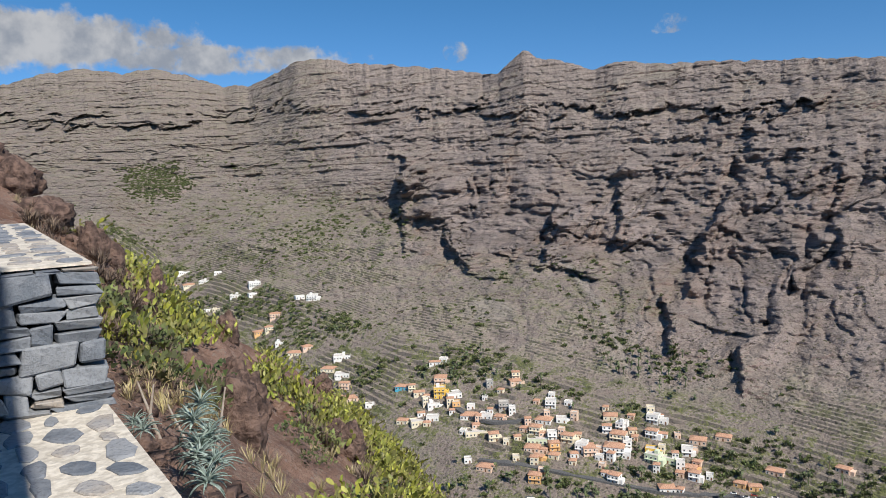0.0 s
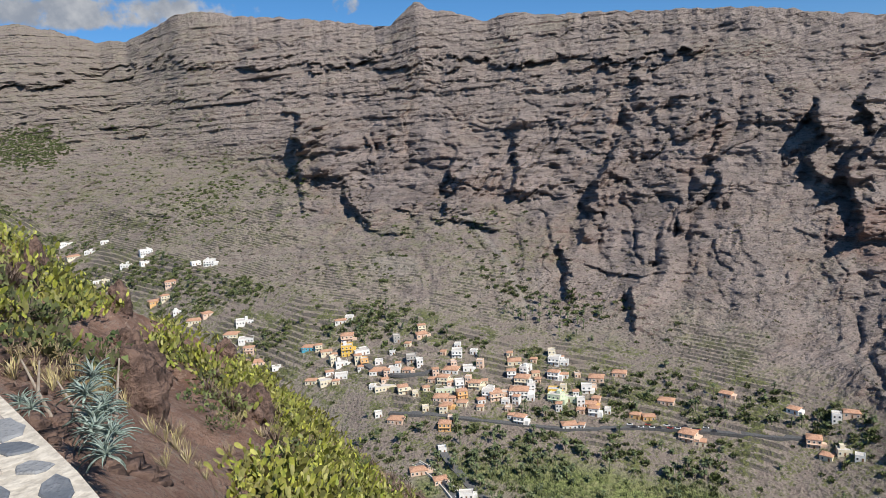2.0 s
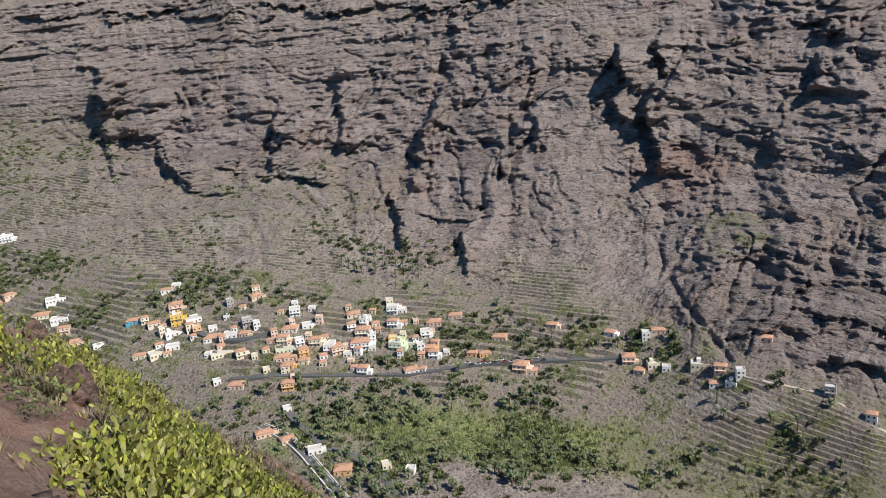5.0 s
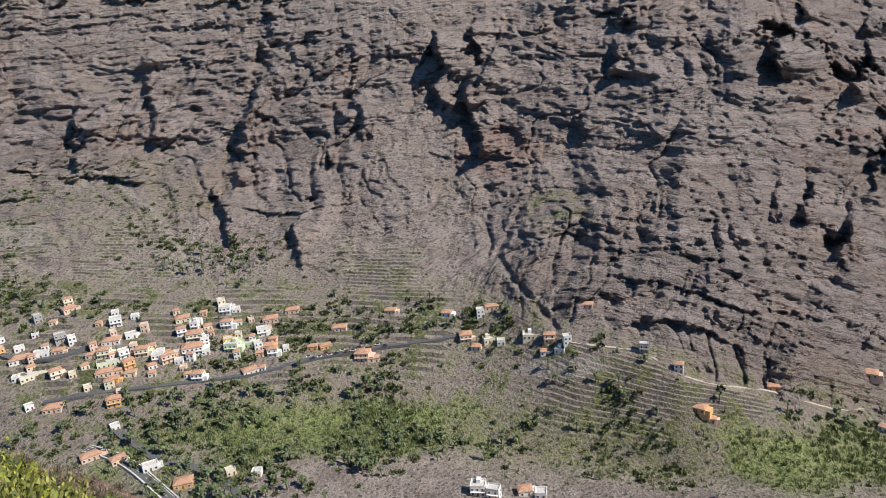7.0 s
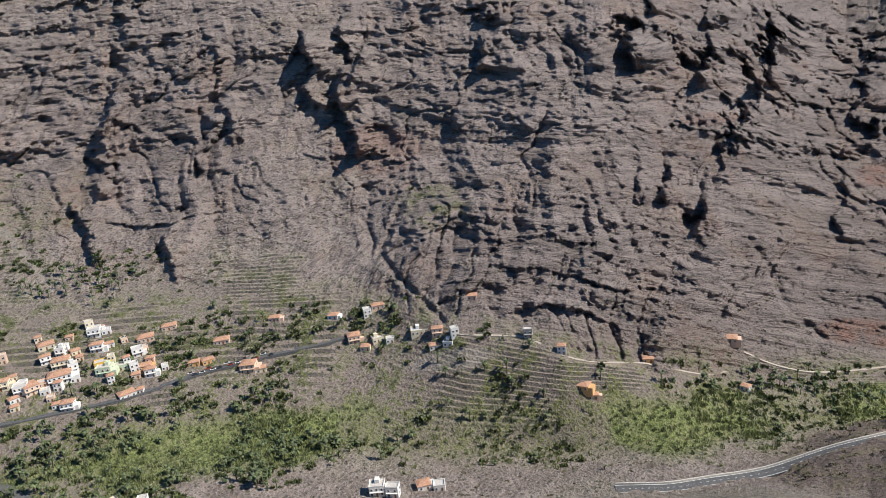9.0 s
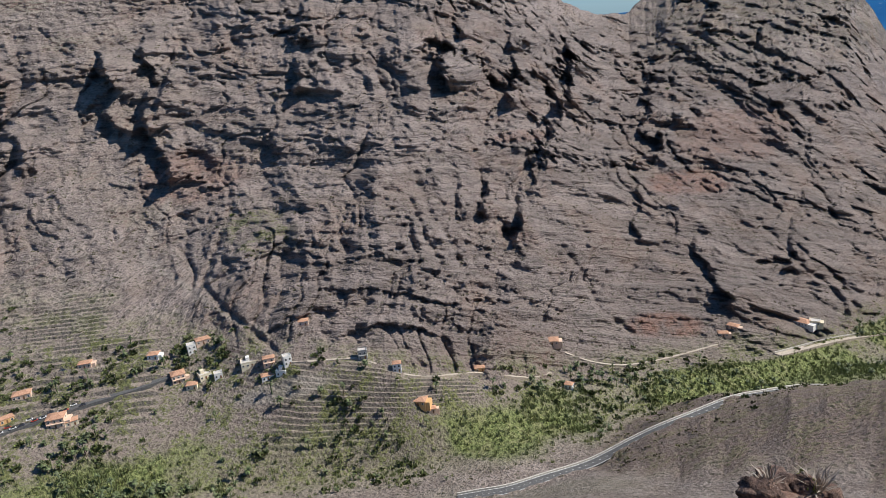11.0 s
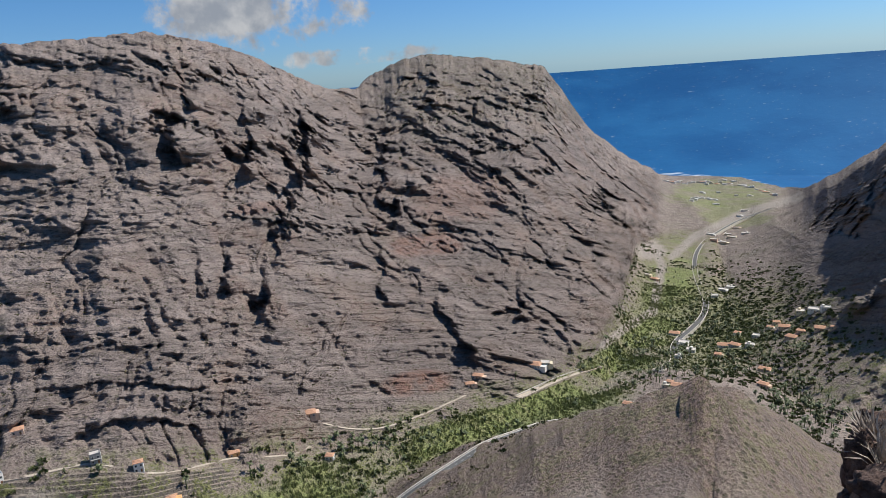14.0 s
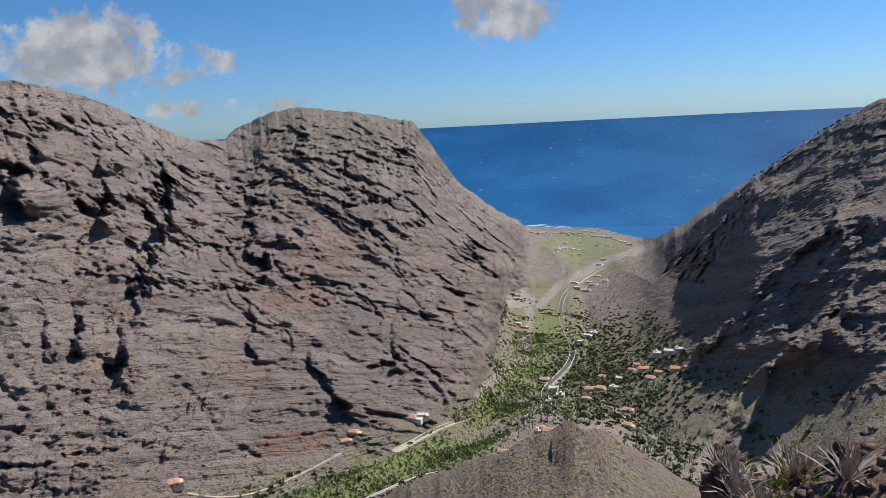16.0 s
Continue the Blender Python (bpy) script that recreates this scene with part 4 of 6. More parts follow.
HAMLET_I = [
    (8.1, -29.3, 1.09, 1, 0, 0),
    (10.1, -31.2, 1.36, 1, 2, 1),
    (4.2, -27.3, 1.36, 1, 3, 1),
    (6.0, -28.1, 1.09, 1, 3, 1),
    (16.1, -31.9, 0.73, 1, 0, 0),
    (14.1, -31.3, 0.73, 1, 1, 0),
    (35.6, -36.2, 1.18, 2, 0, 0),
    (37.0, -36.5, 1.0, 2, 0, 0),
    (40.1, -36.4, 1.09, 1, 0, 1),
    (41.5, -36.6, 0.91, 1, 0, 0),
    (6.3, -25.8, 0.64, 1, 0, 0),
]
HAMLET_J = [
    (82.4, -24.5, 0.82, 1, 3, 1),
    (81.8, -25.1, 0.73, 1, 3, 1),
    (87.1, -23.8, 1.36, 1, 0, 1),
    (88.3, -23.7, 0.73, 1, 1, 0),
    (95.1, -27.2, 0.73, 2, 3, 1),
    (99.1, -25.2, 0.91, 1, 3, 1),
    (98.2, -25.2, 0.55, 1, 1, 0),
    (98.9, -21.2, 0.82, 1, 0, 1),
    (99.6, -21.9, 0.73, 1, 0, 0),
    (100.1, -22.4, 0.64, 1, 0, 0),
    (102.7, -21.9, 0.91, 1, 0, 1),
    (103.4, -21.8, 0.82, 1, 0, 1),
    (104.5, -21.7, 0.64, 1, 0, 0),
]
HAMLET_K = [
    (107.0, -20.2, 0.82, 1, 3, 1),
    (108.1, -20.4, 0.64, 1, 3, 1),
    (109.4, -20.1, 0.82, 1, 3, 1),
    (107.4, -20.9, 0.82, 1, 3, 1),
    (108.9, -18.8, 0.91, 1, 0, 0),
    (108.1, -19.0, 0.73, 1, 1, 0),
    (109.7, -18.6, 0.64, 1, 0, 0),
    (105.6, -23.4, 0.82, 1, 3, 1),
    (105.5, -24.5, 0.73, 1, 3, 1),
    (103.0, -17.5, 0.64, 1, 0, 0),
    (102.4, -17.7, 0.55, 1, 0, 0),
]
HAMLET_L = [
    (102.3, -14.2, 0.73, 2, 1, 0),
    (101.7, -14.0, 0.55, 2, 3, 0),
    (103.0, -13.7, 0.64, 1, 1, 0),
    (104.0, -13.4, 0.55, 1, 0, 0),
    (97.2, -17.0, 0.55, 1, 3, 1),
    (96.7, -16.7, 0.45, 1, 1, 0),
    (101.1, -9.5, 0.41, 1, 0, 0),
    (102.2, -9.4, 0.45, 1, 0, 0),
    (103.1, -9.5, 0.36, 1, 0, 0),
    (103.8, -9.8, 0.41, 1, 0, 0),
    (99.0, -9.5, 0.36, 1, 0, 0),
    (98.1, -9.4, 0.36, 1, 0, 0),
    (103.9, -11.7, 0.55, 1, 0, 0),
    (103.5, -12.1, 0.45, 1, 0, 0),
]
# the sea village along the shore: a loose row of low white houses, and farms among its plots
shore_rng = random.Random(19)
HAMLET_M = [(a, float(np.interp(a, (98.4, 100.8, 103.5, 105.7), (-9.35, -9.45, -9.7, -10.3))) - shore_rng.uniform(0.03, 0.25), shore_rng.uniform(0.22, 0.42), shore_rng.choice((1, 1, 2)), shore_rng.choice((0, 0, 0, 1)), shore_rng.choice((0, 0, 1)))
            for a in np.linspace(98.6, 105.9, 24)]
HAMLET_M += [(shore_rng.uniform(99.4, 104.4), shore_rng.uniform(-11.3, -10.2), shore_rng.uniform(0.25, 0.4), 1, 0, 0) for _ in range(12)]
HAMLET_M += [(a, e, 0.5, 1, t, r) for a, e, t, r in ((105.9, -20.3, 0, 1), (106.4, -19.9, 1, 1), (110.3, -19.9, 3, 1), (104.9, -21.0, 0, 0), (103.6, -20.9, 0, 1), (102.2, -22.6, 3, 1), (98.5, -24.9, 3, 1), (99.2, -22.9, 0, 0), (101.9, -18.2, 0, 0), (102.7, -13.5, 1, 0), (103.3, -13.0, 3, 0), (101.4, -13.5, 0, 0))]



win_bm = bmesh.new()
box(win_bm, -0.55, 0.55, -0.08, 0.04, -0.65, 0.65)
win_mesh = bpy.data.meshes.new("window")
win_bm.to_mesh(win_mesh)
win_bm.free()
win_mesh.materials.append(MATS["window_dark"])
frame_mesh = mesh_of("window_frame", [(sx_ * (0.55 + o), y_, sz_ * (0.65 + o)) for o, y_ in ((0.0, -0.12), (0.13, -0.12), (0.13, 0.02)) for sx_, sz_ in ((-1, -1), (1, -1), (1, 1), (-1, 1))],
                     [(r * 4 + k, r * 4 + (k + 1) % 4, r * 4 + 4 + (k + 1) % 4, r * 4 + 4 + k) for r in (0, 1) for k in range(4)], MATS["road_paint"])
door_bm = bmesh.new()
box(door_bm, -0.5, 0.5, -0.1, 0.04, 0.0, 2.1)
door_mesh = bpy.data.meshes.new("door")
door_bm.to_mesh(door_mesh)
door_bm.free()
door_mesh.materials.append(MATS["door_wood"])
TONE = ("white", "cream", "orange", "peach", "turquoise", "yellow", "pale green", "grey")
rng = random.Random(5)
house_places = []


def house(a, e, wide, storeys, tone, tiled):
    p = on_ground(a, e)
    away = (p - Vector((0, 0, EYE))).length
    w = max(4.5, radians(wide) * away * 0.98)
    d = min(max(5.0, w * rng.uniform(0.65, 0.95)), 11.0)
    h = storeys * 2.9 + 0.3
    far = away > 1400
    turn = -a + rng.uniform(-24, 14)
    thing = empty("house", pose(p.x, p.y, p.z, 0, 0, turn) @ pose(0, d / 2, 0))
    tagged(thing, "%s plastered house of %s with %s" % (TONE[tone], ("one storey", "two storeys", "three storeys")[storeys - 1], "an orange tiled roof" if tiled else "a flat roof terrace"), "house", "houses of the valley")
    house_places.append((p.x, p.y, w))
    bm = bmesh.new()
    box(bm, -w / 2, w / 2, -d / 2, d / 2, -4.0, h, 0.05)
    if storeys > 1 and w > 6:
        box(bm, -w / 2 + 0.3, w / 2 - 0.3, -d / 2 - 1.1, -d / 2 - 0.003, h - 2.95, h - 2.75)
    if w > 7.5 and rng.random() < 0.6:
        box(bm, w / 2 - 0.01, w / 2 + w * 0.3, -d / 2 + 0.8, d / 2 - 0.6, -4.0, max(2.4, h - 2.6), 0.05)
    part("wall", bm, WALLS[tone], thing)
    bm = bmesh.new()
    if tiled:
        x, y, t = w / 2 + 0.35, d / 2 + 0.35, min(w, d) * 0.15 + 0.25
        inset = min(x, y)
        low = [bm.verts.new(v) for v in ((-x, -y, h + 0.004), (x, -y, h + 0.004), (x, y, h + 0.004), (-x, y, h + 0.004))]
        eave = [bm.verts.new((v.co.x, v.co.y, h + 0.18)) for v in low]
        k0, k1 = (bm.verts.new((-(x - inset * 0.75), 0, h + t)), bm.verts.new((x - inset * 0.75, 0, h + t)))
        for i in range(4):
            bm.faces.new((low[i], low[(i + 1) % 4], eave[(i + 1) % 4], eave[i]))
        bm.faces.new((eave[0], eave[1], k1, k0))
        bm.faces.new((eave[1], eave[2], k1))
        bm.faces.new((eave[2], eave[3], k0, k1))
        bm.faces.new((eave[3], eave[0], k0))
        bm.faces.new(low[::-1])
        part("roof", bm, MATS["roof_tiles"], thing)
    else:
        box(bm, -w / 2 + 0.25, w / 2 - 0.25, -d / 2 + 0.25, d / 2 - 0.25, h - 0.1, h + 0.08)
        part("roof", bm, MATS["roof_screed"], thing)
        bm = bmesh.new()
        for x0, x1, y0, y1 in ((-w / 2, w / 2, -d / 2, -d / 2 + 0.22), (-w / 2, w / 2, d / 2 - 0.22, d / 2), (-w / 2, -w / 2 + 0.22, -d / 2 + 0.225, d / 2 - 0.225), (w / 2 - 0.22, w / 2, -d / 2 + 0.225, d / 2 - 0.225)):
            box(bm, x0, x1, y0, y1, h + 0.004, h + 0.85)
        part("parapet", bm, WALLS[tone], thing)
        if rng.random() < 0.45 and w > 6:
            bm = bmesh.new()
            sxx = rng.uniform(-0.25, 0.2) * w
            box(bm, sxx - 1.3, sxx + 1.3, 0.0, d / 2 - 0.3, h + 0.09, h + 2.4, 0.04)
            part("stair_hut", bm, WALLS[0 if rng.random() < 0.6 else tone], thing)
    if far:
        return
    n = max(2, int(w / 2.7))
    for s in range(storeys):
        for k in range(n):
            x = -w / 2 + w * (k + 0.5) / n
            if s == 0 and k == n // 2:
                link_mesh("door", door_mesh, None, thing).location = (x, -d / 2, 0.1)
                continue
            win = link_mesh("window", win_mesh, None, thing)
            win.location = (x, -d / 2, 1.6 + 2.9 * s)
            link_mesh("window_frame", frame_mesh, None, win)
        if d > 5:
            win = link_mesh("window", win_mesh, None, thing)
            win.matrix_local = pose(w / 2, 0.6, 1.6 + 2.9 * s, 0, 0, 90)
            link_mesh("window_frame", frame_mesh, None, win)


crowd = random.Random(29)
sites = [(r[0], r[1]) for h in (HAMLET_A, HAMLET_B, HAMLET_C, HAMLET_D, HAMLET_E, HAMLET_F, HAMLET_G, HAMLET_H, HAMLET_I) for r in h]
HAMLET_N = []
for a, e in list(sites):
    for _ in range(4):
        b, f = a + crowd.uniform(-1.3, 1.3), e + crowd.uniform(-0.7, 0.7)
        if -4 < a < 20 and min(math.hypot(b - x, 1.5 * (f - y)) for x, y in sites) > 0.62 and len(HAMLET_N) < 55:
            sites.append((b, f))
            HAMLET_N.append((b, f, crowd.uniform(0.4, 0.65), crowd.choice((1, 1, 2)), crowd.choice((0, 0, 1, 3, 3)), crowd.choice((0, 1, 1))))
            break
for hamlet in (HAMLET_A, HAMLET_B, HAMLET_C, HAMLET_D, HAMLET_E, HAMLET_F, HAMLET_G, HAMLET_H, HAMLET_I, HAMLET_J, HAMLET_K, HAMLET_L, HAMLET_M, HAMLET_N):
    for row in hamlet:
        house(*row)


# ---- parked cars on the village street ----
def car(p, turn, paint):
    thing = tagged(empty("car", pose(p.x, p.y, p.z, 0, 0, turn)), "small %s car parked on the village street" % {"car_white": "white", "car_dark": "dark", "car_red": "red"}[paint], "car", "parked cars")
    bm = bmesh.new()
    box(bm, -2.0, 2.0, -0.82, 0.82, 0.3, 0.85, 0.12)
    part("body", bm, MATS[paint], thing)
    bm = bmesh.new()
    top = [v for v in box(bm, -1.2, 1.4, -0.74, 0.74, 0.83, 1.42) if v.co.z > 1]
    for v in top:
        v.co.x *= 0.7
        v.co.y *= 0.85
    part("cabin", bm, MATS["window_dark"], thing)
    for x in (-1.25, 1.25):
        for y in (-0.75, 0.75):
            bm = bmesh.new()
            bmesh.ops.create_cone(bm, cap_ends=True, segments=12, radius1=0.32, radius2=0.32, depth=0.2, matrix=pose(x, y, 0.32, 90))
            part("wheel", bm, MATS["car_dark"], thing)


for k in range(14):
    i = min(len(village_road) - 3, int(len(village_road) * 0.62) + int(k * 1.7))
    p, q = village_road[i], village_road[i + 1]
    side_off = Vector((q.y - p.y, p.x - q.x, 0)).normalized() * (2.0 if k % 3 else -2.0)
    car(p + side_off + Vector((0, 0, 0.5)), math.degrees(math.atan2(q.y - p.y, q.x - p.x)), ("car_white", "car_dark", "car_white", "car_red")[k % 4])

# ---- palms, bushes, cane ----
def palm_meshes(tall, fronds, long, seed):
    r = random.Random(seed)
    lean = (r.uniform(-0.4, 0.4), r.uniform(-0.4, 0.4))
    verts, faces = [], []
    for k in range(5):
        t = k / 4
        rad = 0.42 - 0.16 * t + (0.1 if k == 4 else 0)
        for s in range(7):
            a = 2 * math.pi * s / 7
            verts.append((lean[0] * t * t + rad * math.cos(a), lean[1] * t * t + rad * math.sin(a), -1.0 + (tall + 1.0) * t))
    for k in range(4):
        for s in range(7):
            faces.append((7 * k + s, 7 * k + (s + 1) % 7, 7 * k + 7 + (s + 1) % 7, 7 * k + 7 + s))
    trunk = mesh_of("trunk", verts, faces, MATS["palm_trunk"], True)
    verts, faces = [], []
    for f in range(fronds):
        a, up = r.uniform(0, 6.283), r.uniform(-0.55, 1.35)
        ln = long * r.uniform(0.8, 1.1)
        side = Vector((-math.sin(a), math.cos(a), 0))
        pt = Vector((lean[0], lean[1], tall))
        base = len(verts)
        for k in range(5):
            wdt = (0.12, 0.55, 0.62, 0.42, 0.04)[k] * long / 3.2
            drop = Vector((0, 0, -0.25 * wdt))
            verts += [pt - side * wdt + drop, pt, pt + side * wdt + drop]
            ang = up - 0.42 * k
            pt = pt + Vector((math.cos(a) * math.cos(ang), math.sin(a) * math.cos(ang), math.sin(ang))) * ln / 4
        for k in range(4):
            b = base + 3 * k
            faces += [(b, b + 1, b + 4, b + 3), (b + 1, b + 2, b + 5, b + 4)]
    return trunk, mesh_of("crown", verts, faces, MATS["palm_leaf"])


def scatter(weight, count, seed, near=None):
    """Places on the land, drawn by weight for each square metre."""
    P = np.stack((X, Y, Z), -1)
    area = np.zeros(X.shape)
    area[:-1, :-1] = np.linalg.norm(np.cross(P[1:, :-1] - P[:-1, :-1], P[:-1, 1:] - P[:-1, :-1]), axis=-1)
    w = (np.maximum(weight, 0) * area * (V > 0.9)).ravel()
    g = np.random.default_rng(seed)
    pick = g.choice(w.size, size=count, p=w / w.sum())
    i, j = np.unravel_index(pick, X.shape)
    i, j = np.minimum(i, X.shape[0] - 2), np.minimum(j, X.shape[1] - 2)
    u, v = g.random((count, 1)), g.random((count, 1))
    spot = P[i, j] + u * (P[i + 1, j] - P[i, j]) + v * (P[i, j + 1] - P[i, j])
    spot = spot[np.argsort(np.hypot(spot[:, 0], spot[:, 1]))]
    hp = np.array([(h[0], h[1]) for h in house_places])
    hw = np.array([h[2] * 0.75 for h in house_places])
    clear = np.array([(np.hypot(hp[:, 0] - s[0], hp[:, 1] - s[1]) > hw).all() for s in spot])
    rd = np.array([(p.x, p.y) for p in near_road + village_road])
    clear &= np.array([np.hypot(rd[:, 0] - s[0], rd[:, 1] - s[1]).min() > 5.5 for s in spot])
    return spot[clear]


clump = step(-0.1, 0.5, fractal(X / 55, Y / 55, 0 * Z, 3, 131))
land = (1 - on_spur) * (1 - mouth[:, None] * step(2.9, 3.0, V))
valley = step(1.45, 1.7, V) * (1 - step(2.95, 3.1, V)) * (1 - step(109, 111, A)) * land
grove = 2.5 * patch(20, -32, 16, 2.8) * clump + 1.5 * patch(12, -27, 8, 2.4) + 0.4 * patch(10, -20, 12, 5) * clump + 0.8 * patch(24, -26.8, 6, 1.4) + 0.6 * clump * patch(36, -33, 12, 2.4) + 0.5 * clump * patch(90, -25, 5, 2.2) + 0.6 * patch(97, -23.5, 3.5, 2.0) + 0.6 * patch(103, -21.5, 5, 3)  + patch(108, -26.5, 3.5, 2.5)
palm_where = (valley * (0.10 + 0.9 * clump) * (0.45 - 0.1 * field) + grove * (1 - on_spur) + 0.7 * patch(16, -15.5, 5, 1.6) + 0.5 * patch(75, -28.6, 12, 1.0)) * (dist < 1500)
templates = []
for tall, fronds, long, seed in ((7.5, 34, 3.6, 1), (5.0, 30, 3.4, 2), (9.5, 32, 3.3, 3), (2.5, 26, 3.2, 4)):
    t, c = palm_meshes(tall, fronds, long, seed)
    thing = tagged(empty("palm_tree", pose(0, 0, -50)), "green date palm with a %s trunk on the valley floor" % ("short" if tall < 6 else "tall slender"), "palm tree", "valley palms")
    link_mesh("trunk", t, None, thing)
    link_mesh("crown", c, None, thing)
    templates.append(thing)
spots = scatter(palm_where, 1750, 21)
prng = random.Random(8)
lone, rest = spots[:: max(1, len(spots) // 300)][:300], spots
used = {tuple(s) for s in lone}
first = {}
for s in lone:
    k = prng.choices(range(4), (4, 4, 2, 3))[0]
    m = pose(s[0], s[1], s[2] - 0.2, 0, 0, prng.uniform(0, 360))
    sc = prng.uniform(0.75, 1.15)
    if k not in first:
        first[k] = templates[k]
        templates[k].scale = (sc, sc, sc)
        templates[k].matrix_world = m @ Matrix.Diagonal((sc, sc, sc, 1))
    else:
        ob = copy_thing(templates[k], m)
        ob.scale = (sc, sc, sc)


def joined(name, pieces, spots, mat, sizes, seed, label, category, sink=0.1):
    """One object of kind stuff: small pieces (vertices, faces) set on many spots."""
    g = np.random.default_rng(seed)
    vs, fs, base = [], [], 0
    kind = g.integers(0, len(pieces), len(spots))
    ang, scl = g.uniform(0, 6.283, len(spots)), g.uniform(*sizes, len(spots))
    tri = []
    for k, (pv, pf) in enumerate(pieces):
        sel = np.where(kind == k)[0]
        if not len(sel):
            continue
        pv, pf = np.asarray(pv, np.float32), np.asarray(pf, np.int32)
        c, s_ = np.cos(ang[sel])[:, None], np.sin(ang[sel])[:, None]
        q = np.stack((pv[None, :, 0] * c - pv[None, :, 1] * s_, pv[None, :, 0] * s_ + pv[None, :, 1] * c, np.broadcast_to(pv[None, :, 2], (len(sel), len(pv))) - sink), -1) * scl[sel][:, None, None]
        q = q + np.asarray(spots)[sel][:, None, :]
        vs.append(q.reshape(-1, 3))
        fs.append((pf[None] + (np.arange(len(sel)) * len(pv))[:, None, None] + base).reshape(-1, pf.shape[1]))
        base += len(sel) * len(pv)
    vs, fs = np.concatenate(vs), np.concatenate(fs)
    me = bpy.data.meshes.new(name)
    me.vertices.add(len(vs))
    me.vertices.foreach_set("co", vs.astype(np.float32).ravel())
    me.loops.add(fs.size)
    me.loops.foreach_set("vertex_index", fs.ravel())
    me.polygons.add(len(fs))
    me.polygons.foreach_set("loop_start", np.arange(0, fs.size, fs.shape[1], dtype=np.int32))
    me.update(calc_edges=True)
    me.materials.append(mat)
    return tagged(new(name, me), label, category, kind="stuff")


def leafy(seed, leaves, flat=0.75, leaf=0.42):
    """A clump of small leaf blades about one metre wide."""
    r = random.Random(seed)
    verts, faces = [], []
    for k in range(leaves):
        d = Vector((r.gauss(0, 1), r.gauss(0, 1), abs(r.gauss(0, 0.9)))).normalized()
        p = Vector((d.x, d.y, d.z * flat)) * r.uniform(0.45, 1.05) * 0.6
        t = Vector((r.gauss(0, 1), r.gauss(0, 1), r.gauss(0, 1))).cross(d).normalized() * leaf * r.uniform(0.6, 1.2)
        b = (d + Vector((0, 0, 0.4))).normalized() * leaf * r.uniform(0.5, 1.0)
        n = len(verts)
        verts += [p - t * 0.5, p + t * 0.5, p + b]
        faces.append((n, n + 1, n + 2))
    return verts, faces


def palm_piece(seed, tall, long):
    t, c = palm_meshes(tall, 12, long, seed)
    verts, faces = [], []
    for me in (c,):
        for poly in me.polygons:
            q = list(poly.vertices)
            n = len(verts)
            verts += [tuple(me.vertices[v].co) for v in q]
            faces.append((n, n + 1, n + 2, n + 3))
    for poly in t.polygons:
        q = list(poly.vertices)
        n = len(verts)
        verts += [tuple(t.vertices[v].co) for v in q]
        faces.append((n, n + 1, n + 2, n + 3))
    bpy.data.meshes.remove(t)
    bpy.data.meshes.remove(c)
    return verts, faces


more = np.array([s for s in rest if tuple(s) not in used])
joined("palm_grove", [palm_piece(31, 5.5, 3.3), palm_piece(32, 3.0, 3.2), palm_piece(33, 7.5, 3.2)], more, MATS["palm_leaf"], (0.7, 1.15), 3, "dense green palms along the stream bed", "palm trees")
bushes = [leafy(k, 38, 0.8, 0.6) for k in range(5)]
bush_where = valley * (0.05 + 0.55 * clump) * (1 - 0.85 * field) + 0.35 * grove * (1 - on_spur) * (1 - 0.8 * field) + 0.22 * patch(-14, -5.0, 11, 4.0) * (0.3 + clump) + 0.35 * veg * clump * (1 - field) + 0.7 * patch(105.5, -20.5, 7, 4.5) * (1 - on_spur) + 0.9 * valley * (A < 48) * (V > 2.2) * clump + 1.2 * patch(14, -14.8, 9, 1.8) * clump + 0.8 * patch(-21.5, 0.3, 2.0, 1.3) + 0.4 * patch(-22, 0.5, 2.5, 1.6) * 4
joined("bush", bushes, scatter(bush_where * (dist < 1700), 8600, 22), MATS["bush_leaf"], (1.6, 4.4), 4, "dark green bushes and fruit trees between the terraces", "bushes")
reeds = []
for k in range(4):
    r = random.Random(60 + k)
    verts, faces = [], []
    for b in range(16):
        a, o = r.uniform(0, 6.283), r.uniform(0, 0.55)
        x, y, h = o * math.cos(a), o * math.sin(a), r.uniform(0.6, 1.1)
        tx, ty = r.uniform(-0.3, 0.3), r.uniform(-0.3, 0.3)
        c = r.uniform(0, 6.283)
        n = len(verts)
        verts += [(x - 0.09 * math.cos(c), y - 0.09 * math.sin(c), 0), (x + 0.09 * math.cos(c), y + 0.09 * math.sin(c), 0), (x + tx, y + ty, h)]
        faces.append((n, n + 1, n + 2))
    reeds.append((verts, faces))
joined("cane_field", reeds, scatter(field * (0.3 + clump) * (1 - on_spur) * (dist < 1300), 11000, 23), MATS["cane_leaf"], (1.6, 3.4), 5, "light green giant cane filling the stream bed", "cane")
scrub_where = step(2.6, 3.0, V) * (1 - step(4.9, 5.0, V)) * (0.25 + clump) * (nrm[..., 2] > 0.45) * (dist < 1900) + 2.2 * on_spur + 0.35 * step(0.9, 1.1, V) * (1 - step(1.5, 1.7, V)) + 1.2 * step(74, 77, A) * step(-4, -1, E0) * (1 - step(92, 93, A))
joined("scrub", [leafy(80 + k, 12, 0.8, 0.6) for k in range(5)], scatter(scrub_where, 15000, 24), MATS["scrub_leaf"], (1.0, 2.6), 6, "low dry scrub dotting the slopes", "scrub")

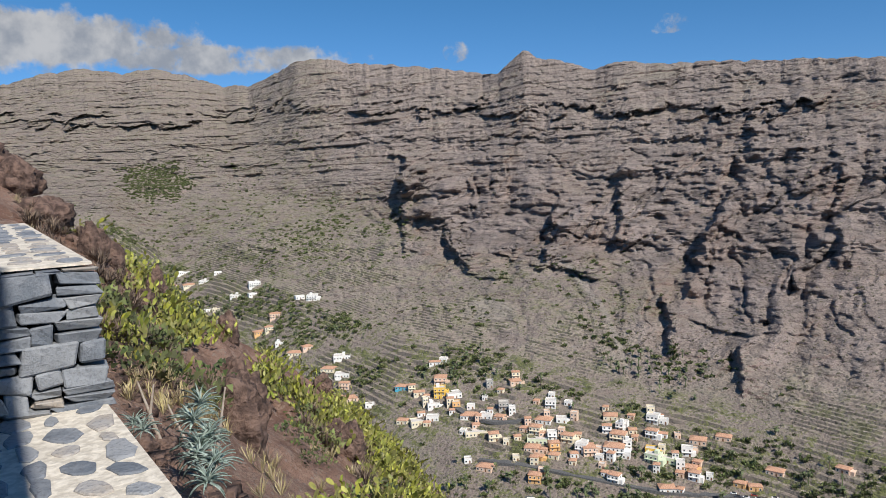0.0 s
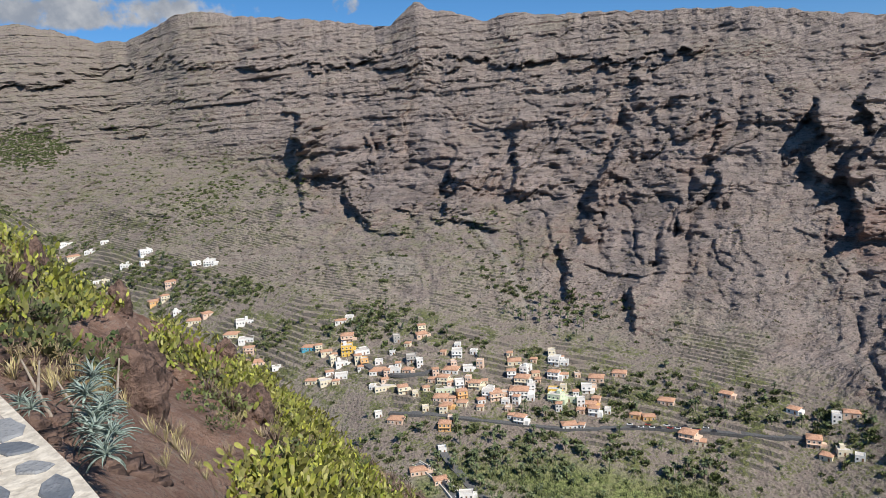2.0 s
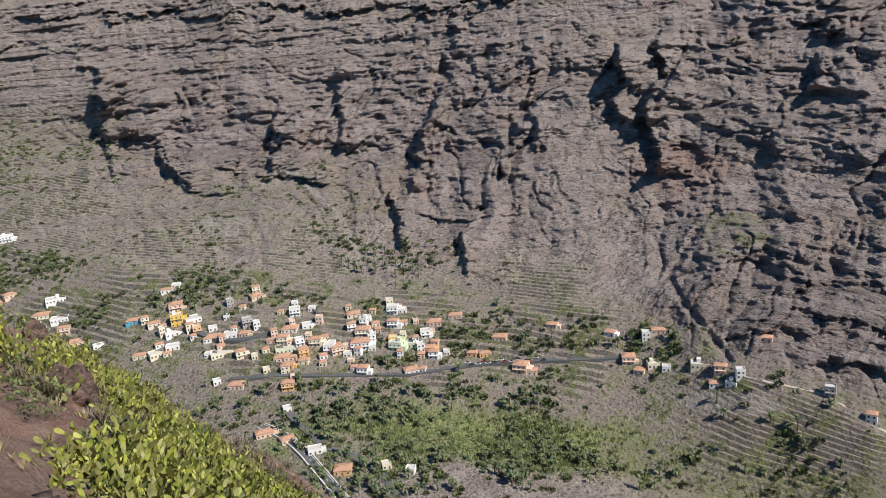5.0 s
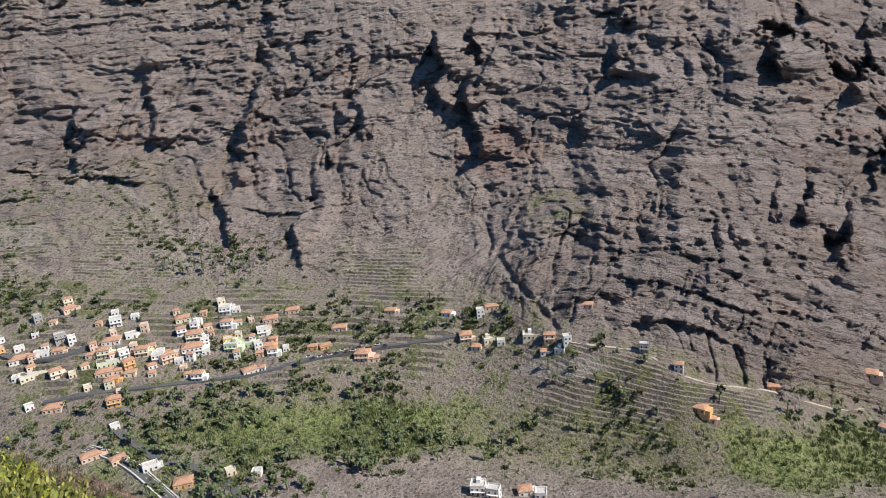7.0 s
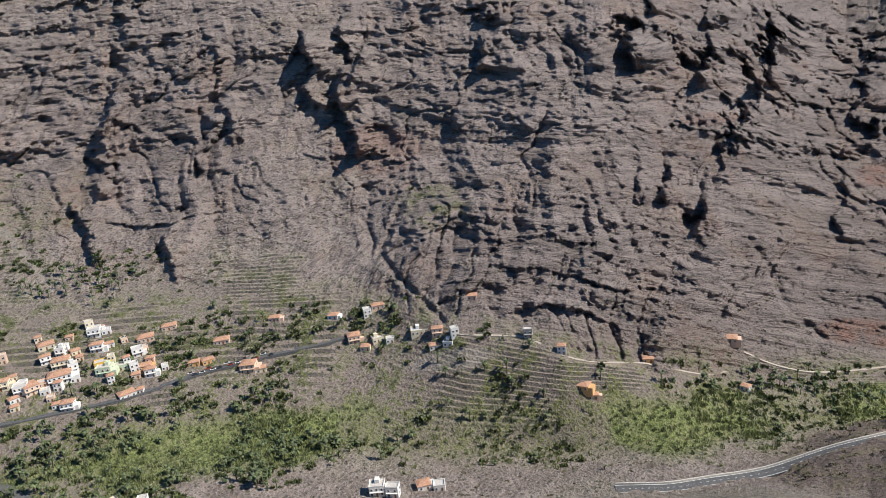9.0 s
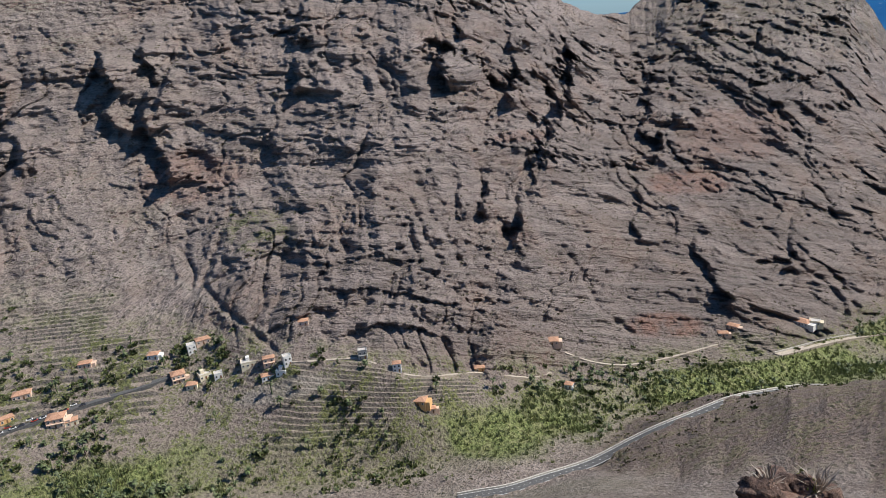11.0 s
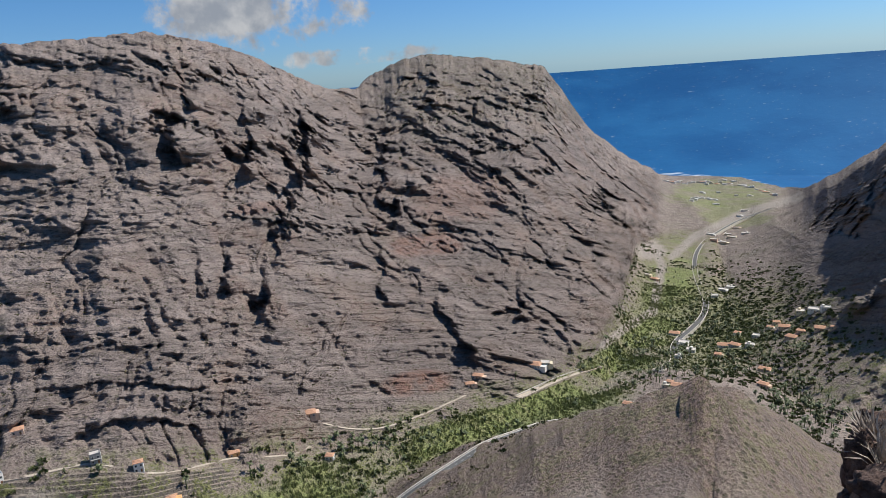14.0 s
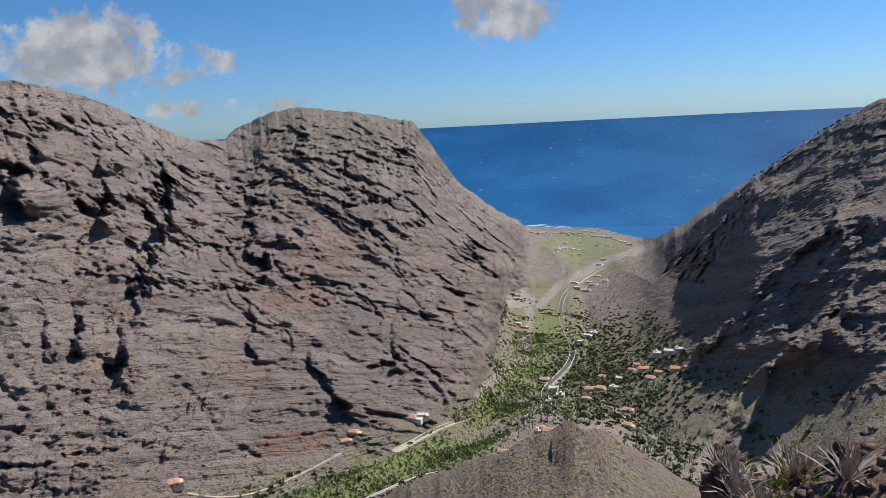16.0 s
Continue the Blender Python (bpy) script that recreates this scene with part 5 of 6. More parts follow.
# ---- the hillside by the lookout ----
def paint_soil(N, p):
    n1, n2, n3 = N.noise(p, 0.7, 6, 0.6), N.noise(p, 6.0, 7, 0.68), N.noise(p, 38.0, 5, 0.65)
    out = N.mix(N.ramp(n1, 0.38, 0.62), (0.21, 0.115, 0.082), (0.32, 0.20, 0.15))
    out = N.mix(N.math("MULTIPLY", N.ramp(n2, 0.48, 0.62), 0.6), out, (0.40, 0.30, 0.235))
    out = N.mix(N.math("MULTIPLY", N.ramp(n3, 0.52, 0.62), 0.6), out, (0.08, 0.05, 0.042))
    stones = N.add("ShaderNodeTexVoronoi", {"Vector": p, "Scale": 9.0}).outputs["Distance"]
    out = N.mix(N.math("MULTIPLY", N.math("LESS_THAN", stones, 0.26), N.ramp(n1, 0.45, 0.6)), out, (0.30, 0.235, 0.20))
    return out, 0.95, N.math("ADD", n2, N.math("MULTIPLY", n3, 0.4)), 0.14


def paint_slate(N, p):
    info = N.add("ShaderNodeObjectInfo").outputs["Random"]
    n1, n2 = N.noise(p, 3.0, 6, 0.65), N.noise(p, 30.0, 6, 0.65)
    tone = N.mix(N.ramp(info, 0.1, 0.9), (0.14, 0.158, 0.185), (0.31, 0.318, 0.33))
    tone = N.mix(N.math("GREATER_THAN", info, 0.78), tone, (0.42, 0.37, 0.32))
    out = N.mix(N.math("MULTIPLY", N.ramp(n1, 0.4, 0.65), 0.55), tone, (0.34, 0.35, 0.37))
    out = N.mix(N.math("MULTIPLY", N.ramp(n2, 0.5, 0.66), 0.45), out, (0.08, 0.085, 0.1))
    return out, 0.7, N.math("ADD", n1, N.math("MULTIPLY", n2, 0.5)), 0.03


material("red_soil", paint_soil)
material("slate", paint_slate)
simple("mortar", (0.50, 0.45, 0.38), (0.70, 0.64, 0.55), 14.0, 0.95, 0.02)
simple("wall_core", (0.05, 0.05, 0.052), (0.10, 0.10, 0.10), 9.0, 0.95, 0.03)
simple("lava_rock", (0.075, 0.048, 0.040), (0.23, 0.150, 0.118), 4.5, 0.9, 0.22, 9)
simple("cactus_pad", (0.15, 0.17, 0.040), (0.36, 0.345, 0.095), 5.0, 0.55, 0.01, vary=0.6)
simple("agave_leaf", (0.20, 0.265, 0.23), (0.36, 0.425, 0.385), 6.0, 0.5, 0.0, vary=0.5)
simple("dry_twig", (0.12, 0.085, 0.065), (0.25, 0.19, 0.15), 5.0, 0.95, vary=0.8)
simple("straw", (0.30, 0.24, 0.13), (0.45, 0.38, 0.22), 5.0, 0.95, vary=0.6)
simple("dead_stalk", (0.30, 0.24, 0.19), (0.46, 0.40, 0.34), 8.0, 0.9)


def hillside(name, lines, a0, a1, cols, rows, label, seed, soft=1.2):
    """A slope near the eye, from lines of bearing, angle and distance."""
    az = np.linspace(a0, a1, cols)
    per = (cols - 1) / (a1 - a0)
    rings = []
    for line in lines:
        a, e, r = (np.array(c, float) for c in zip(*line))
        el, di = blur(np.interp(az, a, e), int(soft * per), 0), blur(np.interp(az, a, r), int(2 * per), 0)
        rings.append((di, di * np.tan(np.radians(el))))
    d, z = rings[-1]
    rings.append((d + 14, z - 26))
    D, H = [], []
    for k, n in enumerate(rows):
        f = np.linspace(0, 1, n, endpoint=False)[None]
        D.append(rings[k][0][:, None] * (1 - f) + rings[k + 1][0][:, None] * f)
        H.append(rings[k][1][:, None] * (1 - f) + rings[k + 1][1][:, None] * f)
    D, H = blur(np.concatenate(D, 1), 5, 1), blur(np.concatenate(H, 1), 5, 1)
    x, y = D * np.sin(np.radians(az))[:, None], D * np.cos(np.radians(az))[:, None]
    lump = np.clip(D / 14, 0.15, 1.0)
    H = H + lump * (0.42 * fractal(x / 3.4, y / 3.4, H / 3.4, 4, seed) + 0.28 * (0.5 - np.abs(fractal(x / 1.5, y / 1.5, H / 1.2, 3, seed + 9)))) + 0.03 * fractal(x / 0.3, y / 0.3, H / 0.3, 2, seed + 17)
    ob = tagged(link_sheet(name, x, y, EYE + H, MATS["red_soil"], {}), label, "hillside", kind="structure")
    sight = np.degrees(np.arctan2(H, D))

    def find(a, e):
        i = int(np.clip(round((a - a0) * per), 0, cols - 1))
        j = int(np.argmax(sight[i] >= e))
        if sight[i, j] < e:
            j = int(np.argmax(sight[i]))
        return Vector((x[i, j], y[i, j], EYE + H[i, j]))
    return ob, find, (x, y, EYE + H)


_, on_hill, hill_grid = hillside("hillside_1", [
    [(-60, -35, 3.0), (-22, -31, 3.5), (-10, -40, 3.6), (10, -52, 3.6), (30, -60, 3.6)],
    [(-60, -6, 9), (-40, -8, 9), (-30, -11, 9.5), (-22, -17, 9.5), (-15, -22, 10), (-8, -27, 10.5), (0, -33, 11), (8, -39, 11), (20, -50, 11), (30, -58, 11)],
    [(-60, 8, 24), (-45, 5, 24), (-36, 3.2, 24), (-31.3, 1.2, 23), (-29.5, -1.6, 22), (-26.5, -4.0, 21), (-21.9, -8.0, 22), (-15.6, -13.4, 24), (-9.2, -17.9, 25), (-0.3, -25.4, 26), (3.4, -28.3, 26), (7.8, -31.8, 26), (14, -37, 26), (20, -43, 26), (30, -52, 26)]],
    -58, 28, 430, (70, 130, 40), "steep red-brown soil slope with cacti and rocks", 201)
_, on_knoll, knoll_grid = hillside("hillside_2", [
    [(78, -62, 3.0), (140, -55, 3.0)],
    [(78, -52, 7), (100, -48, 7), (112, -38, 7), (124, -31, 7), (140, -26, 7)],
    [(78, -44, 12), (84, -36.2, 13), (86, -34.6, 14), (91, -34.3, 14), (95, -37, 13), (100, -40, 12), (108, -38.5, 11), (111.6, -33, 10), (112.6, -27, 10), (114.5, -26.3, 10), (117, -27.3, 10), (120, -26.4, 10.5), (124, -23.6, 11), (140, -18, 12)]],
    78, 139, 300, (40, 70, 40), "stony brown edge of the slope below the lookout", 301, 0.5)


# ---- rocks ----
def rock(p, sx_, sy_, sz_, seed, turn=0.0):
    bm = bmesh.new()
    bmesh.ops.create_icosphere(bm, subdivisions=4, radius=1.0)
    off = Vector((seed * 3.1, seed * 1.7, seed * 2.3))
    for v in bm.verts:
        d = v.co.normalized()
        v.co = d * (0.72 + 0.42 * abs(noise.noise(d * 1.3 + off)) + 0.30 * abs(noise.noise(d * 3.1 + off)) + 0.09 * noise.noise(d * 9 + off))
        v.co = Vector((v.co.x * sx_, v.co.y * sy_, v.co.z * sz_))
    for f in bm.faces:
        f.smooth = True
    ob = link_mesh("rock", bm, MATS["lava_rock"])
    ob.matrix_world = pose(p.x, p.y, p.z, 0, 0, turn)
    return tagged(ob, "rough reddish-brown lava boulder on the slope", "rock", "boulders")


for k, (a, e, s, h) in enumerate(((-17.4, -19.0, 0.50, 0.75), (-17.0, -16.6, 0.45, 0.60), (-16.9, -18.0, 0.5, 0.7), (-17.3, -15.2, 0.4, 0.5), (-8.6, -21.6, 0.42, 0.62), (-9.6, -20.6, 0.35, 0.5), (-22.6, -8.6, 0.35, 0.7), (-23.4, -9.0, 0.3, 0.4), (-25.6, -5.4, 0.40, 0.55),
                                    (-26.6, -4.8, 0.35, 0.65), (-17.6, -11.6, 0.4, 0.6), (-31.2, 0.6, 0.9, 0.6), (-29.6, -1.8, 0.8, 0.5), (-33, 1.6, 1.2, 0.7), (-15.5, -17.8, 0.3, 0.3), (-10.5, -16.6, 0.4, 0.5))):
    q = on_hill(a, e)
    rock(q + Vector((0, 0, 0.1 * h)), s * 0.95, s * 0.85, h * 1.1, k + 1, k * 47)
for k, (a, e, s, h) in enumerate(((113.3, -26.6, 0.42, 0.42), (112.6, -29.0, 0.3, 0.6), (118.6, -26.4, 0.35, 0.35), (120.4, -25.8, 0.55, 0.28), (122.5, -24.6, 0.6, 0.25), (121.2, -27.5, 0.5, 0.2), (86.4, -35.2, 0.7, 0.35), (85.2, -36, 0.6, 0.4), (88.2, -35.0, 0.5, 0.5), (90.5, -34.8, 0.45, 0.3), (115.0, -30.0, 0.6, 0.3))):
    q = on_knoll(a, e)
    rock(q, s * 0.75, s * 0.65, h * 0.8, k + 40, k * 61)


# ---- prickly pears ----
def pad_mesh():
    verts, faces = [], []
    rings, segs = 4, 7
    for r in range(rings + 1):
        t = math.pi * r / rings
        for s in range(segs):
            a = 2 * math.pi * s / segs
            wide = math.sin(t) * (0.20 + 0.09 * (1 - math.cos(t)) / 2)
            verts.append((wide * math.cos(a), 0.06 * math.sin(t) * math.sin(a), 0.5 - 0.5 * math.cos(t)))
    for r in range(rings):
        for s in range(segs):
            faces.append((r * segs + s, r * segs + (s + 1) % segs, (r + 1) * segs + (s + 1) % segs, (r + 1) * segs + s))
    return verts, faces


PAD = pad_mesh()
pad_data = mesh_of("pad", *PAD, MATS["cactus_pad"], True)


def pads_of(seed, n):
    """Places of the pads of one plant, one growing from the next."""
    r = random.Random(seed)
    out = []
    for b in range(r.randint(6, 9)):
        out.append(pose(r.uniform(-0.3, 0.3), r.uniform(-0.3, 0.3), -0.03, r.uniform(-35, 35), r.uniform(-45, 45), r.uniform(0, 360)) @ Matrix.Scale(r.uniform(0.11, 0.18), 4))
    k = 0
    while len(out) < n:
        m = out[k % len(out)]
        k += 1
        s = r.uniform(0.75, 1.0)
        out.append(m @ pose(r.uniform(-0.3, 0.3), 0, r.uniform(0.75, 0.95), r.uniform(-30, 30), r.uniform(-50, 50), r.uniform(0, 180)) @ Matrix.Scale(s, 4))
    return out


plants = [pads_of(300 + k, 17 + 3 * k) for k in range(5)]


def hill_spots(grid, find_patches, count, seed, jmin=0, jmax=None):
    x, y, z = grid
    g = np.random.default_rng(seed)
    w = np.maximum(0, fractal(x / 2.6, y / 2.6, 0 * x, 3, seed) - 0.02)
    w[:, :120] *= 2.6
    w[:, :jmin] = 0
    if jmax:
        w[:, jmax:] = 0
    if find_patches is not None:
        w = w * find_patches(x, y, z)
    w = w.ravel() / w.sum()
    pick = g.choice(w.size, size=count, p=w)
    return np.stack((x, y, z), -1).reshape(-1, 3)[pick]


def bearing_of(x, y, z):
    return np.degrees(np.arctan2(x, y)), np.degrees(np.arctan2(z - EYE, np.hypot(x, y)))


def off_pavement(x, y, z):
    # right of the pavement's edge, with bare soil kept open
    b, e = bearing_of(x, y, z)
    right = (x + 1.47) * 0.82 + (y - 3.66) * 0.57
    bare = (np.hypot((b + 18.5) / 3.4, (e + 13.6) / 1.8) < 1) | (np.hypot((b + 14.5) / 2.4, (e + 18.6) / 1.9) < 1) | (np.hypot((b + 17.3) / 1.8, (e + 19.5) / 3.4) < 1) | (np.hypot((b + 8.9) / 1.2, (e + 22.0) / 2.0) < 1)
    return (right > 0.35) * np.where(bare, 0.04, 1.0) * (b < 12)


spots = hill_spots(hill_grid, off_pavement, 2100, 41, 22, 215)
crng = random.Random(77)
spots = spots[np.argsort(np.hypot(spots[:, 0], spots[:, 1]))]
kept = spots[::23][:90]
first_plants = []
for k, pl in enumerate(plants):
    thing = tagged(empty("prickly_pear", pose(*kept[k], 0, 0, 70 * k)), "yellow-green prickly pear cactus on the red slope", "cactus", "prickly pears")
    for m in pl:
        link_mesh("pad", pad_data, None, thing).matrix_local = m
    first_plants.append(thing)
for k, s in enumerate(kept[5:]):
    ob = copy_thing(first_plants[k % 5], pose(*s, crng.uniform(-10, 10), crng.uniform(-10, 10), crng.uniform(0, 360)))
for a, e in ((116.2, -27.2), (117.2, -27.6), (115.4, -28.0), (118.2, -30.2), (89.2, -34.9), (87.2, -35.3), (116.8, -29.5)):
    q = on_knoll(a, e)
    copy_thing(first_plants[int(a) % 5], pose(q.x, q.y, q.z, 0, 0, a * 31))


def pear_piece(pl):
    verts, faces = [], []
    rim_of_pad = [(0.21 * math.sin(t) * (1.1 - 0.25 * math.cos(t)), 0.0, 0.5 - 0.5 * math.cos(t)) for t in (2 * math.pi * k / 8 for k in range(8))]
    for m in pl:
        b = len(verts)
        verts += [tuple(m @ Vector(v)) for v in rim_of_pad + [(0, 0.05, 0.55), (0, -0.05, 0.55)]]
        faces += [(b + k, b + (k + 1) % 8, b + c) for k in range(8) for c in (8, 9)]
    return verts, faces


keep_set = {tuple(s) for s in kept}
joined("cactus_thicket", [pear_piece(p) for p in plants], np.array([s for s in spots if tuple(s) not in keep_set]), MATS["cactus_pad"], (0.75, 1.3), 9, "yellow-green prickly pear thicket covering the slope", "cactus", 0.0)


# ---- dry shrubs, straw, pebbles ----
def twigs(seed, n, spread, thick):
    r = random.Random(seed)
    verts, faces = [], []
    for k in range(n):
        a, t = r.uniform(0, 6.283), r.uniform(0.1, spread)
        tip = Vector((math.cos(a) * math.sin(t), math.sin(a) * math.sin(t), math.cos(t))) * r.uniform(0.5, 1.0)
        mid = tip * 0.55 + Vector((r.uniform(-0.1, 0.1), r.uniform(-0.1, 0.1), 0.08))
        side = Vector((-math.sin(a), math.cos(a), 0)) * thick
        b = len(verts)
        verts += [(0, 0, 0), mid - side, mid + side, tip]
        faces += [(b, b + 1, b + 2), (b + 1, b + 3, b + 2)]
    return [tuple(v) for v in verts], faces


joined("dry_shrub", [twigs(k, 70, 1.35, 0.022) for k in range(4)], hill_spots(hill_grid, off_pavement, 420, 42, 22, 215), MATS["dry_twig"], (0.25, 0.55), 10, "grey-brown leafless shrubs on the slope", "shrub", 0.0)
joined("dry_grass", [twigs(20 + k, 26, 0.8, 0.02) for k in range(3)], hill_spots(hill_grid, off_pavement, 700, 43, 40, 215), MATS["straw"], (0.12, 0.35), 11, "straw-coloured dry grass tufts", "grass", 0.0)
joined("green_shrub", [leafy(200 + k, 60, 0.9, 0.16) for k in range(4)], hill_spots(hill_grid, off_pavement, 260, 44, 60, 215), MATS["bush_leaf"], (0.3, 0.8), 12, "small olive-green shrubs between the cacti", "shrub", 0.0)
joined("pale_shrub", [twigs(30 + k, 60, 1.2, 0.022) for k in range(3)], np.array([tuple(on_knoll(a, e)) for a, e in ((113.0, -27.4), (113.6, -27.8), (112.9, -28.4), (118.2, -26.6), (118.9, -26.4), (116, -29.6), (121.6, -26.6), (89.6, -34.8), (86.0, -35.6), (114.2, -29.2))]), MATS["dead_stalk"], (0.45, 0.8), 13, "pale leafless spurge shrubs on the rocks", "shrub", 0.0)
chips = []
for k in range(4):
    r = random.Random(90 + k)
    v = [Vector((sx_ * r.uniform(0.5, 1), sy_ * r.uniform(0.5, 1), sz_ * r.uniform(0.3, 0.7))) for sx_ in (-1, 1) for sy_ in (-1, 1) for sz_ in (-1, 1)]
    chips.append(([tuple(c) for c in v], [(0, 1, 3, 2), (4, 6, 7, 5), (0, 4, 5, 1), (2, 3, 7, 6), (0, 2, 6, 4), (1, 5, 7, 3)]))
joined("pebbles", chips, np.concatenate((hill_spots(hill_grid, off_pavement, 1500, 45, 30, 215), hill_spots(knoll_grid, None, 900, 46, 30, 112))), MATS["lava_rock"], (0.02, 0.11), 14, "loose brown stones on the soil", "stones", 0.0)


# ---- agaves and dead stalks ----
def agave_leaf_mesh():
    verts, faces = [], []
    for k in range(7):
        t = k / 6
        w = (0.045, 0.06, 0.062, 0.054, 0.04, 0.022, 0.002)[k]
        zc = 0.16 * t - 0.42 * t * t * t
        verts += [(-w, t, zc + 0.03), (0, t, zc - 0.012), (w, t, zc + 0.03), (0, t, zc - 0.04)]
    for k in range(6):
        b = 4 * k
        for i, j in ((0, 1), (1, 2), (2, 3), (3, 0)):
            faces.append((b + i, b + j, b + 4 + j, b + 4 + i))
    return mesh_of("leaf", verts, faces, MATS["agave_leaf"], True)


leaf_data = agave_leaf_mesh()


def agave(p, size, leaves, seed):
    thing = tagged(empty("agave", pose(p.x, p.y, p.z)), "blue-grey agave with long drooping pointed leaves", "agave", "agaves")
    r = random.Random(seed)
    for k in range(leaves):
        lift = -14 + 84 * (k / leaves) + r.uniform(-22, 22)
        ob = link_mesh("leaf", leaf_data, None, thing)
        ob.matrix_local = pose(0, 0, 0.05 * size, 0, 0, k * 137.5) @ pose(0, 0, 0, lift, r.uniform(-14, 14), 0) @ Matrix.Scale(size * r.uniform(0.75, 1.1), 4)


def on_hill_xy(x, y):
    gx, gy, gz = hill_grid
    k = int(np.argmin((gx - x) ** 2 + (gy - y) ** 2))
    return Vector((x, y, gz.ravel()[k]))


for k, (a, d, s, n) in enumerate(((-20.4, 4.9, 0.17, 40), (-19.5, 5.2, 0.17, 38), (-20.6, 5.5, 0.18, 38), (-19.9, 4.5, 0.16, 38), (-19.2, 4.7, 0.16, 36), (-20.0, 5.9, 0.18, 36), (-20.3, 5.15, 0.19, 40), (-24.2, 6.1, 0.15, 24), (-24.8, 6.3, 0.14, 22))):
    p = on_hill_xy(d * math.sin(radians(a)), d * math.cos(radians(a)))
    agave(Vector((p.x, p.y, max(p.z, EYE - 1.95 + (0.12 + 0.04 * (k % 3)) * (k < 7)))), s, n, k)
for a, e, tall, tx, ty in ((-19.3, -22.0, 0.95, -4, 12), (-23.0, -19.0, 0.7, 6, -14), (-24.0, -18.5, 0.6, 0, 8), (-20.6, -20.5, 0.7, 5, -20)):
    p = on_hill(a, e)
    bm = bmesh.new()
    bmesh.ops.create_cone(bm, cap_ends=True, segments=7, radius1=0.022, radius2=0.008, depth=tall, matrix=pose(0, 0, tall / 2 - 0.05))
    for v in bm.verts:
        v.co.x += 0.05 * math.sin(v.co.z * 5)
    ob = link_mesh("dead_stalk", bm, MATS["dead_stalk"])
    ob.matrix_world = pose(p.x, p.y, p.z, tx, ty, 0)
    tagged(ob, "dry grey agave flower stalk standing in the slope", "stalk", "dead stalks")

# ---- the lookout: paved edge and dry-stone wall ----
FLOOR_Z, TOP_Z = EYE - 1.65, EYE - 0.55
CORNER = Vector((-2.74, 5.47))
ALONG = Vector((-0.59, -0.39)).normalized()       # along the wall's face, away from the slope
BACK = Vector((-0.548, 0.836)).normalized()       # along its outer side, away from the eye
EDGE = Vector((-1.47, 3.66))


def prism(name, outline, z0, z1, mat):
    n = len(outline)
    verts = [(x, y, z) for z in (z0, z1) for x, y in outline]
    faces = [tuple(range(n))[::-1], tuple(range(n, 2 * n))] + [(k, (k + 1) % n, n + (k + 1) % n, n + k) for k in range(n)]
    return mesh_of(name, verts, faces, mat)


far_left = CORNER + ALONG * 5
ground_line = [tuple(CORNER), tuple(EDGE), (-0.3, 1.85), (0.75, 0.1), (0.75, -3.5), (-7.5, -3.5), (-7.5, 2.2), tuple(far_left)]
pavement = tagged(link_mesh("pavement", prism("pavement", ground_line[::-1], FLOOR_Z - 1.2, FLOOR_Z, MATS["mortar"]), None), "lookout pavement of grey stones set in pale mortar", "pavement", kind="structure")
inset = [CORNER + BACK * 0.1 + ALONG * 0.06, CORNER + BACK * 9.2 + ALONG * 0.06, CORNER + BACK * 9.2 + ALONG * 5, CORNER + ALONG * 5 + BACK * 0.1]
stone_wall = tagged(link_mesh("stone_wall", prism("stone_wall", [tuple(v) for v in inset], FLOOR_Z - 1.0, TOP_Z - 0.02, MATS["wall_core"]), None), "dry-laid wall of blue-grey slate blocks with a paved top", "wall", kind="structure")


def block(w, h, d, seed):
    r = random.Random(seed)
    bm = bmesh.new()
    for v in box(bm, -w / 2, w / 2, -d / 2, d / 2, -h / 2, h / 2):
        v.co += Vector((r.uniform(-0.14, 0.14) * w, r.uniform(-0.035, 0.035), r.uniform(-0.2, 0.2) * h))
    bmesh.ops.bevel(bm, geom=bm.edges[:], offset=min(w, h) * 0.10, segments=1, affect="EDGES")
    me = bpy.data.meshes.new("stone")
    bm.to_mesh(me)
    bm.free()
    me.materials.append(MATS["slate"])
    return me


wrng = random.Random(31)
out_side = Vector((ALONG.y, -ALONG.x))
if out_side.dot(-CORNER) < 0:
    out_side = -out_side


def lay(origin, run, out, length, z0, z1, seed):
    z = z0
    face_turn = math.degrees(math.atan2(run.y, run.x))
    while z < z1 - 0.03:
        h = min(wrng.choice((0.06, 0.10, 0.14, 0.18, 0.22)), z1 - z)
        u = -wrng.uniform(0, 0.05)
        while u < length:
            w = wrng.uniform(0.12, 0.46)
            hh = h if wrng.random() < 0.75 else h * 0.5
            q = origin + run * (u + w / 2) + out * wrng.uniform(-0.035, 0.0)
            ob = link_mesh("stone", block(w - 0.012, hh - 0.010, 0.24, wrng.random()), None, stone_wall)
            ob.matrix_world = pose(q.x, q.y, z + hh / 2, 0, wrng.uniform(-3, 3), face_turn)
            if hh < h:
                ob = link_mesh("stone", block(w - 0.02, hh - 0.012, 0.22, wrng.random()), None, stone_wall)
                ob.matrix_world = pose(q.x, q.y, z + 1.5 * hh, 0, wrng.uniform(-4, 4), face_turn)
            u += w
        z += h


lay(CORNER, ALONG, out_side, 2.2, FLOOR_Z - 0.02, TOP_Z - 0.03, 1)


